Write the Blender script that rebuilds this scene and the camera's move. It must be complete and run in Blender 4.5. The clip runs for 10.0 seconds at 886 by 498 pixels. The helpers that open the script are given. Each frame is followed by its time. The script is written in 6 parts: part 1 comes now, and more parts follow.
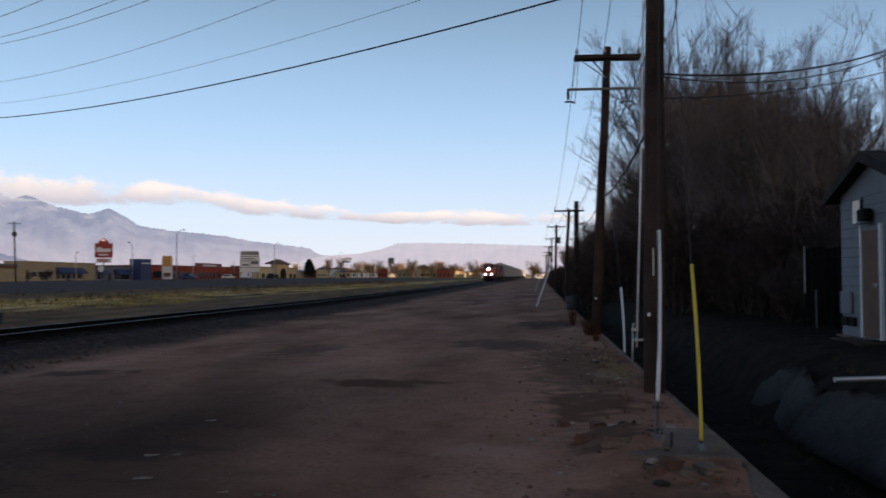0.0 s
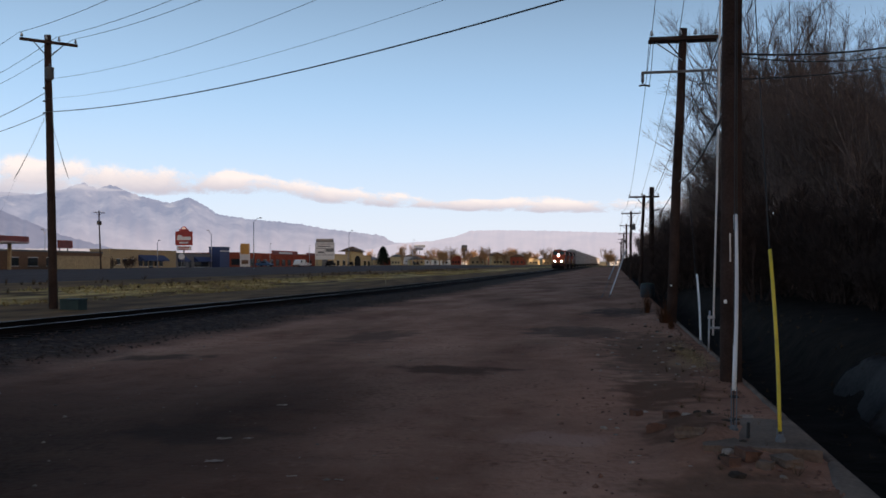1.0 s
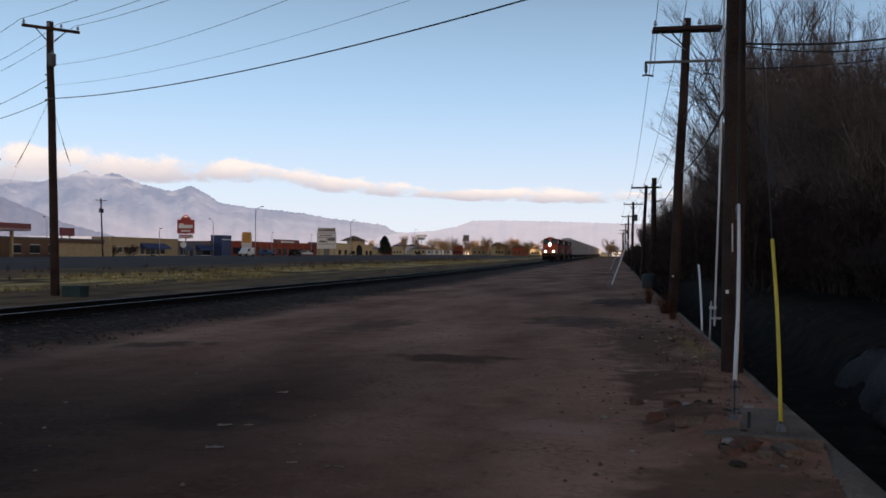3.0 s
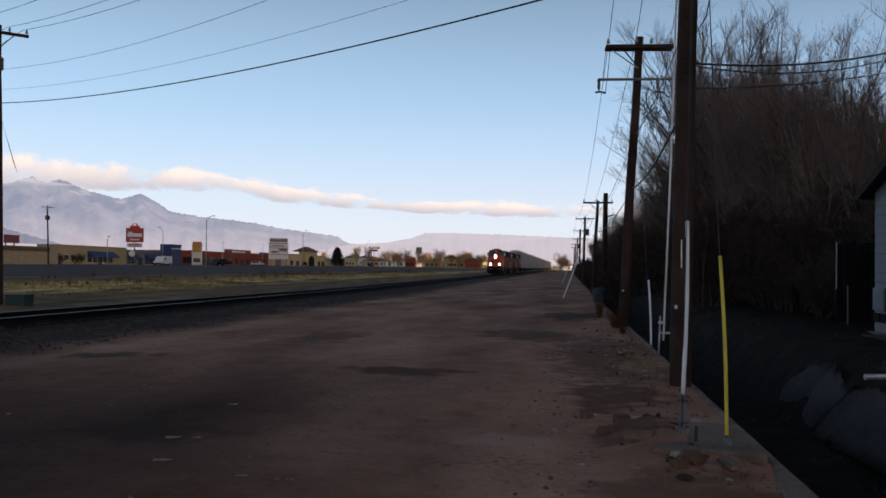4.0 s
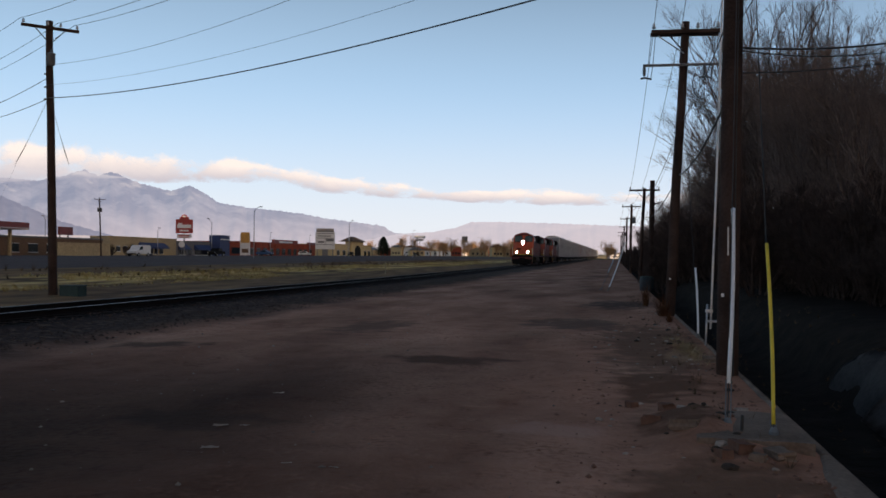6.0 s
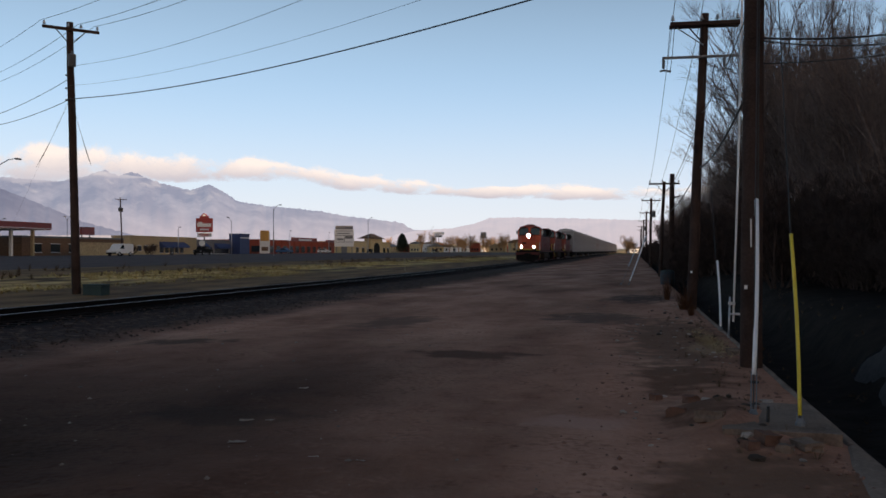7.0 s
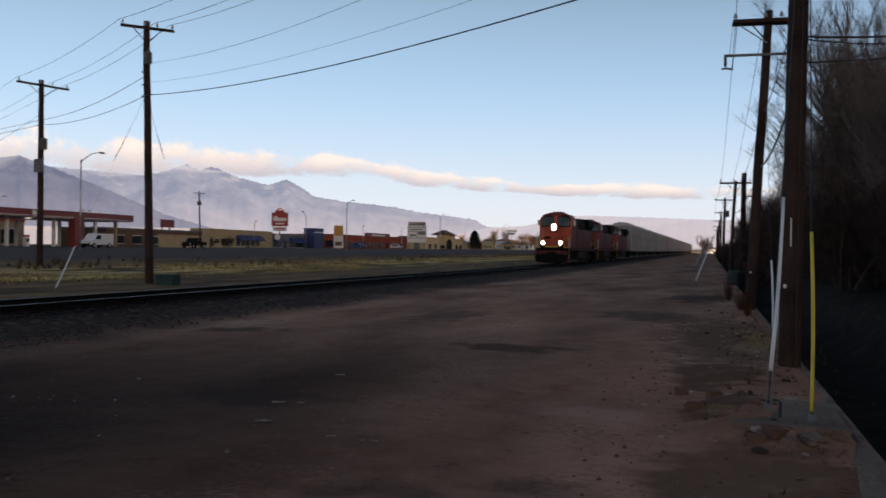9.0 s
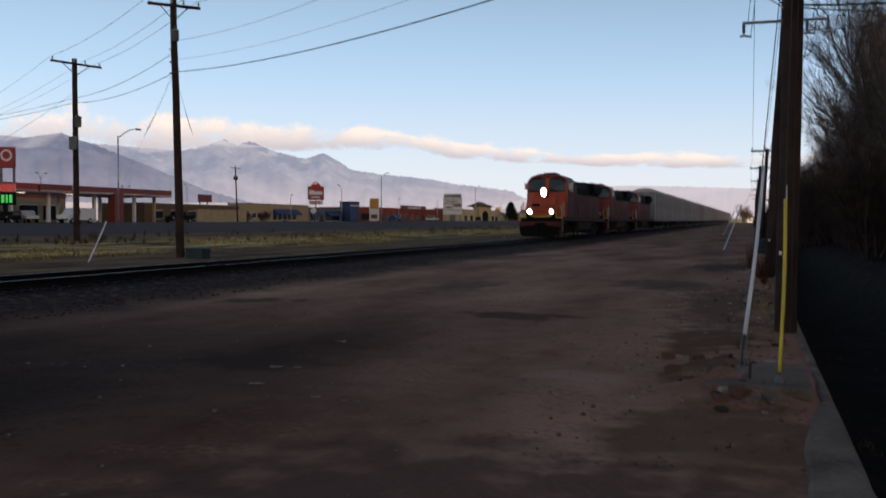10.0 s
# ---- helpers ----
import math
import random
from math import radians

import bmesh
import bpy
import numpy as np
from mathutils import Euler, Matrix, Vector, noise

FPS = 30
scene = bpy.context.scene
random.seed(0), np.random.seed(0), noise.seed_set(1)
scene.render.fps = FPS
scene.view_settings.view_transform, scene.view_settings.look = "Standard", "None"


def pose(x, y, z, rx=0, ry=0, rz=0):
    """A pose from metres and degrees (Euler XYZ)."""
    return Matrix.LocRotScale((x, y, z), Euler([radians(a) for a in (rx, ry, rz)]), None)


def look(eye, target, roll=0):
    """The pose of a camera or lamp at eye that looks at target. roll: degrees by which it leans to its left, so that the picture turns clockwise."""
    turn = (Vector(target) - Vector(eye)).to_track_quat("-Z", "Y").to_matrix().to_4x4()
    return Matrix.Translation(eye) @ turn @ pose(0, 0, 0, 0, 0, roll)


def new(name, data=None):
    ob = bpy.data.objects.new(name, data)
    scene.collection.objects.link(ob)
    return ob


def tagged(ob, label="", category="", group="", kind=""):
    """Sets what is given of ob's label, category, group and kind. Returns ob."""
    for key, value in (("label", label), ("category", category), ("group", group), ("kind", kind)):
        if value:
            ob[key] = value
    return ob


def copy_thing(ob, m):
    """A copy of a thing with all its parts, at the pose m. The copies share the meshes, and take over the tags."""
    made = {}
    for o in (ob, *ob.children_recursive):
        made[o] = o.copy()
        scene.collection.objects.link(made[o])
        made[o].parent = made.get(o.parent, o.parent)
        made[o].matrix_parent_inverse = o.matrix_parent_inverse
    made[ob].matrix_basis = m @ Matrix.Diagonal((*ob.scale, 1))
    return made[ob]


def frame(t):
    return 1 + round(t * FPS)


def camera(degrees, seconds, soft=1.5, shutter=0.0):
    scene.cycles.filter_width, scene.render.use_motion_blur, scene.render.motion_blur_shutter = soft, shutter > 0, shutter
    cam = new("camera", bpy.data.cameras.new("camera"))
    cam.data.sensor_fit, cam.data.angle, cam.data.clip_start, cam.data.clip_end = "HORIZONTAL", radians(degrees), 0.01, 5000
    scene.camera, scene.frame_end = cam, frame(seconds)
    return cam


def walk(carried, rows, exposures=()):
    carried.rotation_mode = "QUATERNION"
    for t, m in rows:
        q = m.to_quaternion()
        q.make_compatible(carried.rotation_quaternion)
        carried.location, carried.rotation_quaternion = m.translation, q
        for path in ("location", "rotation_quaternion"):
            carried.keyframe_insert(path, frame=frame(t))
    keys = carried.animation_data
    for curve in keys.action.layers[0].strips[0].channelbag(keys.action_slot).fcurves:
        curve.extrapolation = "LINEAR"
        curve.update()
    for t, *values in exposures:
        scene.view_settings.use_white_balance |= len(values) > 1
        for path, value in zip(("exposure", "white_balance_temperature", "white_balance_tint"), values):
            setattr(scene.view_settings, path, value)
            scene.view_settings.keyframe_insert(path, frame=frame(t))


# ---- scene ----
cam = camera(50.4, 10.0, soft=1.6, shutter=0.4)
PATH = [
    (0, (0.312, 2.993, 1.586), (0.108, 4.981, 1.65), -0.3),
    (0.5, (0.339, 3.06, 1.569), (0.009, 5.032, 1.618), -0.2),
    (1, (0.341, 3.088, 1.57), (-0.017, 5.055, 1.608), -0.3),
    (1.5, (0.343, 3.078, 1.565), (-0.016, 5.046, 1.579), -0.8),
    (2, (0.37, 3.102, 1.57), (0.048, 5.076, 1.589), -1.6),
    (2.2, (0.326, 3.094, 1.568), (-0.015, 5.065, 1.587), -1.8),
    (3.3, (0.343, 3.109, 1.549), (-0.005, 5.078, 1.567), 0.8),
    (3.5, (0.341, 3.109, 1.568), (0.036, 5.086, 1.595), 0.5),
    (4, (0.337, 3.078, 1.56), (0.074, 5.06, 1.603), 0.7),
    (4.5, (0.335, 3.103, 1.563), (0.03, 5.079, 1.595), -0.2),
    (5, (0.351, 3.127, 1.55), (0.002, 5.097, 1.539), -0.9),
    (5.5, (0.343, 3.097, 1.564), (-0.009, 5.066, 1.592), -0.8),
    (5.7, (0.37, 3.071, 1.562), (0.021, 5.04, 1.579), 0.1),
    (6.8, (0.354, 3.073, 1.553), (-0.017, 5.038, 1.585), 0.5),
    (7, (0.338, 3.047, 1.54), (-0.06, 5.007, 1.551), -0.2),
    (7.5, (0.367, 3.075, 1.549), (0.027, 5.046, 1.586), -0.1),
    (8, (0.466, 3.015, 1.549), (0.026, 4.966, 1.574), 0.7),
    (8.5, (0.631, 2.896, 1.489), (0.163, 4.841, 1.496), -0.3),
    (9, (0.856, 2.849, 1.502), (0.307, 4.772, 1.506), 0.7),
    (9.5, (1.169, 2.712, 1.487), (0.548, 4.613, 1.515), 1.9),
    (10, (1.437, 2.645, 1.489), (0.813, 4.544, 1.433), 0.1),
]
walk(cam, [(t, look(eye, target, roll)) for t, eye, target, roll in PATH], exposures=[(0, 0.06, 6500, 16), (5, 0.05, 6760, 16), (10, 0.04, 6860, 16)])

# ---- world, sun, exposure ----
SUN_ELEV, SUN_AZ = 3.0, 125.0   # degrees; azimuth clockwise from +y
scene.view_settings.exposure = 0.0
world = bpy.data.worlds.new("sky")
scene.world = world
world.use_nodes = True
wn = world.node_tree.nodes
sky = wn.new("ShaderNodeTexSky")
sky.sky_type = "NISHITA"
sky.sun_disc = False
sky.sun_elevation = radians(10.0)
sky.sun_rotation = radians(SUN_AZ)
sky.air_density, sky.dust_density, sky.ozone_density = 1.0, 0.5, 1.5
# bright haze low over the horizon, all round
wl = world.node_tree.links
way_ = wn.new("ShaderNodeTexCoord")
axes = wn.new("ShaderNodeSeparateXYZ")
wl.new(way_.outputs["Generated"], axes.inputs[0])
haze = wn.new("ShaderNodeMapRange")
haze.interpolation_type = "SMOOTHSTEP"
haze.inputs["From Min"].default_value, haze.inputs["From Max"].default_value = -0.02, 0.42
haze.inputs["To Min"].default_value, haze.inputs["To Max"].default_value = 0.9, 0.0
wl.new(axes.outputs[2], haze.inputs[0])


def sky_mix(fac, first, second):
    k = wn.new("ShaderNodeMix")
    k.data_type = "RGBA"
    wl.new(fac, k.inputs[0])
    for slot, v in ((6, first), (7, second)):
        if isinstance(v, tuple):
            k.inputs[slot].default_value = (*v, 1)
        else:
            wl.new(v, k.inputs[slot])
    return k.outputs[2]


low = wn.new("ShaderNodeMapRange")
low.interpolation_type = "SMOOTHSTEP"
low.inputs["From Min"].default_value, low.inputs["From Max"].default_value = 0.0, 0.2
wl.new(axes.outputs[2], low.inputs[0])
# the low sun warms its own side of the sky
side = wn.new("ShaderNodeVectorMath")
side.operation = "DOT_PRODUCT"
side.inputs[1].default_value = (math.sin(radians(SUN_AZ)), math.cos(radians(SUN_AZ)), 0)
wl.new(way_.outputs["Generated"], side.inputs[0])
glow_ = wn.new("ShaderNodeMapRange")
glow_.interpolation_type = "SMOOTHSTEP"
glow_.inputs["From Min"].default_value, glow_.inputs["From Max"].default_value = 0.0, 0.95
wl.new(side.outputs["Value"], glow_.inputs[0])
cool = sky_mix(low.outputs[0], (8.1, 9.0, 9.9), (5.2, 8.4, 12.3))
around = sky_mix(glow_.outputs[0], cool, (19.0, 12.0, 6.5))
wl.new(sky_mix(haze.outputs[0], sky.outputs[0], around), wn["Background"].inputs[0])
wn["Background"].inputs[1].default_value = 0.10
sun = new("sun", bpy.data.lights.new("sun", "SUN"))
sun.data.energy, sun.data.angle, sun.data.color = 5.0, radians(0.6), (1.0, 0.72, 0.5)
az, el = radians(SUN_AZ), radians(SUN_ELEV)
toward = Vector((math.sin(az) * math.cos(el), math.cos(az) * math.cos(el), math.sin(el)))
sun.matrix_world = look(toward * 100, (0, 0, 0))


# ---- materials ----
def mat(name, base, rough=0.8, metal=0.0, vary=0.25, scale=3.0, fine=40.0, bump=0.15, second=None, island=0.0, glow=0.0):
    """A surface with stains at one scale and grain at a finer one."""
    m = bpy.data.materials.new(name)
    m.use_nodes = True
    nt = m.node_tree
    n, l = nt.nodes, nt.links
    b = n["Principled BSDF"]
    b.inputs["Roughness"].default_value, b.inputs["Metallic"].default_value = rough, metal
    if rough >= 0.85:
        b.inputs["Specular IOR Level"].default_value = 0.12
    tc = n.new("ShaderNodeTexCoord")
    big, small = n.new("ShaderNodeTexNoise"), n.new("ShaderNodeTexNoise")
    big.inputs["Scale"].default_value, big.inputs["Detail"].default_value = scale, 5
    small.inputs["Scale"].default_value, small.inputs["Detail"].default_value = fine, 4
    for t in (big, small):
        l.new(tc.outputs["Object"], t.inputs["Vector"])
    add = n.new("ShaderNodeMath")
    add.operation = "MULTIPLY_ADD"
    add.inputs[1].default_value = 0.45
    l.new(small.outputs["Fac"], add.inputs[0])
    l.new(big.outputs["Fac"], add.inputs[2])
    ramp = n.new("ShaderNodeValToRGB")
    lo = [c * (1 - vary) for c in base]
    hi = second or [min(1, c * (1 + vary)) for c in base]
    ramp.color_ramp.elements[0].position, ramp.color_ramp.elements[1].position = 0.52, 0.92
    ramp.color_ramp.elements[0].color, ramp.color_ramp.elements[1].color = (*lo, 1), (*hi, 1)
    l.new(add.outputs[0], ramp.inputs[0])
    out = ramp.outputs[0]
    if island:
        info = n.new("ShaderNodeObjectInfo")
        geo = n.new("ShaderNodeNewGeometry")
        s = n.new("ShaderNodeMath")
        s.operation = "ADD"
        l.new(info.outputs["Random"], s.inputs[0])
        l.new(geo.outputs["Random Per Island"], s.inputs[1])
        mr = n.new("ShaderNodeMapRange")
        mr.inputs["From Max"].default_value = 2
        mr.inputs["To Min"].default_value, mr.inputs["To Max"].default_value = 1 - island, 1 + island
        l.new(s.outputs[0], mr.inputs[0])
        hsv = n.new("ShaderNodeHueSaturation")
        l.new(mr.outputs[0], hsv.inputs["Value"])
        l.new(out, hsv.inputs["Color"])
        out = hsv.outputs[0]
    l.new(out, b.inputs["Base Color"])
    if bump:
        bp = n.new("ShaderNodeBump")
        bp.inputs["Strength"].default_value, bp.inputs["Distance"].default_value = bump, 0.05
        l.new(add.outputs[0], bp.inputs["Height"])
        l.new(bp.outputs[0], b.inputs["Normal"])
    if glow:
        l.new(out, b.inputs["Emission Color"])
        b.inputs["Emission Strength"].default_value = glow
    return m


def lamp_mat(name, colour, power):
    m = mat(name, colour, 0.4, bump=0)
    b = m.node_tree.nodes["Principled BSDF"]
    b.inputs["Emission Color"].default_value = (*colour, 1)
    b.inputs["Emission Strength"].default_value = power
    return m


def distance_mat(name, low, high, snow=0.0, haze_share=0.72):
    """Far slopes seen through much air: haze painted as glow, a little surface."""
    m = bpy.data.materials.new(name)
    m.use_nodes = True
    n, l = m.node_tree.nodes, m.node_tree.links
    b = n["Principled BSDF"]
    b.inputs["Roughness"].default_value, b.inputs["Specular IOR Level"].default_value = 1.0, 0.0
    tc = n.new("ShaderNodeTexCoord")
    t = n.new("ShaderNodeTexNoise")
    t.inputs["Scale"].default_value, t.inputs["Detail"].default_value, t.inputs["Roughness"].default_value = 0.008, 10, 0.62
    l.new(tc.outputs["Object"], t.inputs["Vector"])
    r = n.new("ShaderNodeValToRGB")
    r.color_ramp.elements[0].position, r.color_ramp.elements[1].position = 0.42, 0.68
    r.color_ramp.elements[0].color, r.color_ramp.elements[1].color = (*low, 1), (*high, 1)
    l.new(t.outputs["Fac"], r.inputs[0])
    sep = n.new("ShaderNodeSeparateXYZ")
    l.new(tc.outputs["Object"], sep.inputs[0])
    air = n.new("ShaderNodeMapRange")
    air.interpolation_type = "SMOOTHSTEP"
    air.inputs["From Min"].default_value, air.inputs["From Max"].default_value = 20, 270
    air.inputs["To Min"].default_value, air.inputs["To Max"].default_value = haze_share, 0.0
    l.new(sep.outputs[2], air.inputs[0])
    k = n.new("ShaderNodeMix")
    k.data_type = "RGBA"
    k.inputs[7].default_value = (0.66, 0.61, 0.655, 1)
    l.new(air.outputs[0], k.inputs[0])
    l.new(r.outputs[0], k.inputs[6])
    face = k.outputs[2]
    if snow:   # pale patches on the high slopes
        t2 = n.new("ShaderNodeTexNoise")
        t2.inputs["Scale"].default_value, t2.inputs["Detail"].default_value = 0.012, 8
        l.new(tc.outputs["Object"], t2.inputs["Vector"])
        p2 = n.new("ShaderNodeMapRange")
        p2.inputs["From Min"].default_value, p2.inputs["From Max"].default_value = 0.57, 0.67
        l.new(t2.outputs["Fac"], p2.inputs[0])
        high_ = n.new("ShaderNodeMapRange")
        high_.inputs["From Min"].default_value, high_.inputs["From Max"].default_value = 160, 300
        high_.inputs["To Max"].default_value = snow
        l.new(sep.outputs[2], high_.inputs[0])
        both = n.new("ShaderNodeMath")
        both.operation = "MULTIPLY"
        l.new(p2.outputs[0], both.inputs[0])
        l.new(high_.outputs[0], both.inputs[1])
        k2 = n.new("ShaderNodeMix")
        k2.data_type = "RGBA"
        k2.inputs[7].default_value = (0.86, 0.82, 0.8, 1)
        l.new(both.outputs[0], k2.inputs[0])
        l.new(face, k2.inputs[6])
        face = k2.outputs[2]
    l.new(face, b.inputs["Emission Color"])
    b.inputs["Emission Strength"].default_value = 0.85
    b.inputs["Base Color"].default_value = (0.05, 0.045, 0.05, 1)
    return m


DIRT = mat("dirt", (0.16, 0.085, 0.06), 0.95, vary=0.35, scale=0.35, fine=9, bump=0.6)
GRASS = mat("dry_grass", (0.46, 0.3, 0.11), 0.95, vary=0.4, scale=0.25, fine=6, bump=0.4, second=(0.6, 0.47, 0.2))
STEEL = mat("rail_steel", (0.2, 0.18, 0.2), 0.42, 0.85, scale=2, fine=60)
TIE = mat("tie_wood", (0.014, 0.011, 0.01), 0.95, island=0.3)
POLE = mat("pole_wood", (0.055, 0.034, 0.027), 0.85, vary=0.45, scale=1.5, fine=30, bump=0.5)
CABLE = mat("cable_black", (0.02, 0.02, 0.02), 0.6, bump=0)
GALV = mat("galvanised", (0.45, 0.46, 0.47), 0.45, 0.7)
WHITE_PL = mat("white_plastic", (0.84, 0.82, 0.8), 0.5, vary=0.1)
YELLOW_PL = mat("yellow_plastic", (0.75, 0.55, 0.04), 0.5, vary=0.12)
CONCRETE = mat("concrete", (0.2, 0.142, 0.107), 0.9, vary=0.4, scale=1.5, fine=30, bump=0.3)
ORANGE = mat("orange_paint", (0.58, 0.075, 0.014), 0.45, vary=0.2, scale=1, fine=12, bump=0.05)
BLACK = mat("black_paint", (0.01, 0.0085, 0.008), 0.85, vary=0.3, bump=0.1)
RACK = mat("rack_steel", (0.27, 0.26, 0.262), 0.7, 0.1, vary=0.2, scale=0.6, fine=8, bump=0.1, island=0.2)
BARK = mat("bark", (0.175, 0.127, 0.107), 0.9, vary=0.4, scale=4, fine=30, island=0.25)
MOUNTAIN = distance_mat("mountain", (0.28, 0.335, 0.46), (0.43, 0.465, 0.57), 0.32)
RED = mat("red_paint", (0.36, 0.04, 0.035), 0.6)
TAN = mat("tan_stucco", (0.42, 0.33, 0.2), 0.9)
BRICK = mat("red_brick", (0.3, 0.07, 0.04), 0.9)
BLUE = mat("blue_paint", (0.018, 0.04, 0.13), 0.6)
WHITE = mat("white_paint", (0.75, 0.75, 0.74), 0.6, vary=0.08)
GLASS = mat("dark_glass", (0.02, 0.025, 0.03), 0.12, vary=0.1, bump=0)
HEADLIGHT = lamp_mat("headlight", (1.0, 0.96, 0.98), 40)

DULL = mat("dull_orange", (0.24, 0.034, 0.015), 0.6, vary=0.3, scale=1, fine=12, bump=0.05)
# dark orange for grimy parts and for sides in shade
SHADE_GRIME = mat("shaded_grimy_orange", (0.12, 0.0155, 0.011), 0.7, vary=0.45, scale=0.8, fine=9, bump=0.1)
RACKBROWN = mat("rack_brown", (0.23, 0.135, 0.12), 0.65, 0.1, vary=0.25, scale=0.6, fine=8, bump=0.1, island=0.2)
SUNLIT_TWIG = mat("sunlit_twigs", (0.34, 0.21, 0.11), 0.9, vary=0.3, island=0.3, bump=0)
CLOD = mat("dirt_clod", (0.2, 0.105, 0.075), 0.95, island=0.35, bump=0)
RUSTWEED = mat("rust_weed", (0.1, 0.042, 0.02), 0.95, island=0.4, bump=0)
RUST = mat("rail_rust", (0.012, 0.009, 0.009), 0.95)
SLUMP = mat("slumped_concrete", (0.105, 0.098, 0.097), 0.95, vary=0.35, scale=0.9, fine=14, bump=0.25)
RUBBLE = mat("rubble", (0.058, 0.043, 0.033), 0.95, vary=0.35, scale=1.2, fine=18, bump=0.3)
POLEGREY = mat("grey_paint", (0.14, 0.145, 0.15), 0.6, vary=0.2)
STRAW = mat("pale_straw", (0.42, 0.29, 0.15), 0.95, island=0.3, bump=0)
DRUMTEAL = mat("teal_plastic", (0.012, 0.025, 0.034), 0.6)
GREEN = mat("green_paint", (0.012, 0.035, 0.03), 0.6)
SILVER = mat("silver_paint", (0.5, 0.5, 0.5), 0.4, 0.3)
DARKRED = mat("dark_red_paint", (0.2, 0.03, 0.025), 0.55)
TEAL = mat("windscreen_glass", (0.02, 0.05, 0.05), 0.08, vary=0.1, bump=0)
DUSTGREY = mat("dusty_grey", (0.2, 0.19, 0.19), 0.85)
RACKROOF = mat("rack_roof", (0.5, 0.49, 0.48), 0.5, 0.3, vary=0.15)
CARBLUE = mat("car_blue", (0.03, 0.1, 0.22), 0.3, bump=0)
BROWN = mat("brown_stucco", (0.16, 0.1, 0.065), 0.9)
GREYBLUE = mat("grey_stucco", (0.17, 0.17, 0.18), 0.9)
TANLIGHT = mat("light_stucco", (0.55, 0.43, 0.24), 0.9)
OCHRE = mat("ochre_board", (0.55, 0.28, 0.06), 0.6)
SIDING = mat("white_siding", (0.18, 0.19, 0.21), 0.8, vary=0.12, scale=1.2, fine=20)
ROOFDARK = mat("dark_shingle", (0.035, 0.03, 0.028), 0.9)
DOORBROWN = mat("brown_door", (0.12, 0.055, 0.03), 0.7)
LEDGREEN = lamp_mat("led_green", (0.05, 0.6, 0.12), 0.55)
STATIONLAMP = lamp_mat("station_lamp", (1.0, 0.9, 0.72), 1.6)
LEDRED = lamp_mat("led_red", (0.6, 0.09, 0.08), 0.25)
NEEDLES = mat("needles", (0.02, 0.035, 0.022), 0.9, island=0.4, bump=0)
WEED = mat("dry_weed", (0.12, 0.075, 0.04), 0.95, island=0.4, bump=0)
STONE = mat("ballast_stone", (0.075, 0.052, 0.043), 0.95, island=0.75, bump=0)
STONEPALE = mat("dirt_stone", (0.3, 0.235, 0.19), 0.9, island=0.6, bump=0)
BRUSH = mat("brush_bark", (0.075, 0.052, 0.044), 0.95, vary=0.4, scale=4, fine=30, island=0.3, bump=0)
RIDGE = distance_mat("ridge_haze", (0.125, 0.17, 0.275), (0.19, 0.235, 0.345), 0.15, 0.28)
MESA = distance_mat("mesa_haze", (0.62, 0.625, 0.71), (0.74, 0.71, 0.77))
# warm sunlight is painted into the foothill glow
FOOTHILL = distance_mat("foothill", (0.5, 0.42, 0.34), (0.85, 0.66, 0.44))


# ---- mesh tools ----
def mesh_of(name, bm, material, smooth=False):
    me = bpy.data.meshes.new(name)
    bm.normal_update()
    bm.to_mesh(me)
    bm.free()
    for m in material if isinstance(material, (list, tuple)) else [material]:
        me.materials.append(m)
    if smooth:
        for p in me.polygons:
            p.use_smooth = True
    return me


def part(name, bm, material, parent=None, label="", smooth=False):
    ob = new(name, mesh_of(name, bm, material, smooth))
    if parent:
        ob.parent = parent
    return tagged(ob, label)


def thing(name, label, category, m=None, group="", kind=""):
    ob = new(name)
    ob.empty_display_size = 0.2
    if m is not None:
        ob.matrix_basis = m
    return tagged(ob, label, category, group, kind)


def box(x0, y0, z0, x1, y1, z1, bevel=0.0, bm=None):
    bm = bm or bmesh.new()
    r = bmesh.ops.create_cube(bm, size=1)
    for v in r["verts"]:
        v.co = ((x0 + x1) / 2 + v.co.x * (x1 - x0), (y0 + y1) / 2 + v.co.y * (y1 - y0), (z0 + z1) / 2 + v.co.z * (z1 - z0))
    if bevel:
        es = list({e for v in r["verts"] for e in v.link_edges})
        bmesh.ops.bevel(bm, geom=es, offset=bevel, segments=2, affect="EDGES", profile=0.5)
    return bm


def tube(points, radii, sides=8, bm=None, caps=True):
    """A tube along points, with a radius at each."""
    bm = bm or bmesh.new()
    rings = []
    for i, p in enumerate(points):
        p = Vector(p)
        d = (Vector(points[min(i + 1, len(points) - 1)]) - Vector(points[max(i - 1, 0)])).normalized()
        a = d.cross(Vector((0.31, 0.95, 0.07)) if abs(d.z) > 0.9 else Vector((0, 0, 1))).normalized()
        b = d.cross(a)
        r = radii[i] if isinstance(radii, (list, tuple)) else radii
        rings.append([bm.verts.new(p + r * (math.cos(k * math.tau / sides) * a + math.sin(k * math.tau / sides) * b)) for k in range(sides)])
    for q, r in zip(rings, rings[1:]):
        for k in range(sides):
            bm.faces.new((q[k], q[(k + 1) % sides], r[(k + 1) % sides], r[k]))
    if caps:
        bm.faces.new(rings[0][::-1])
        bm.faces.new(rings[-1])
    return bm


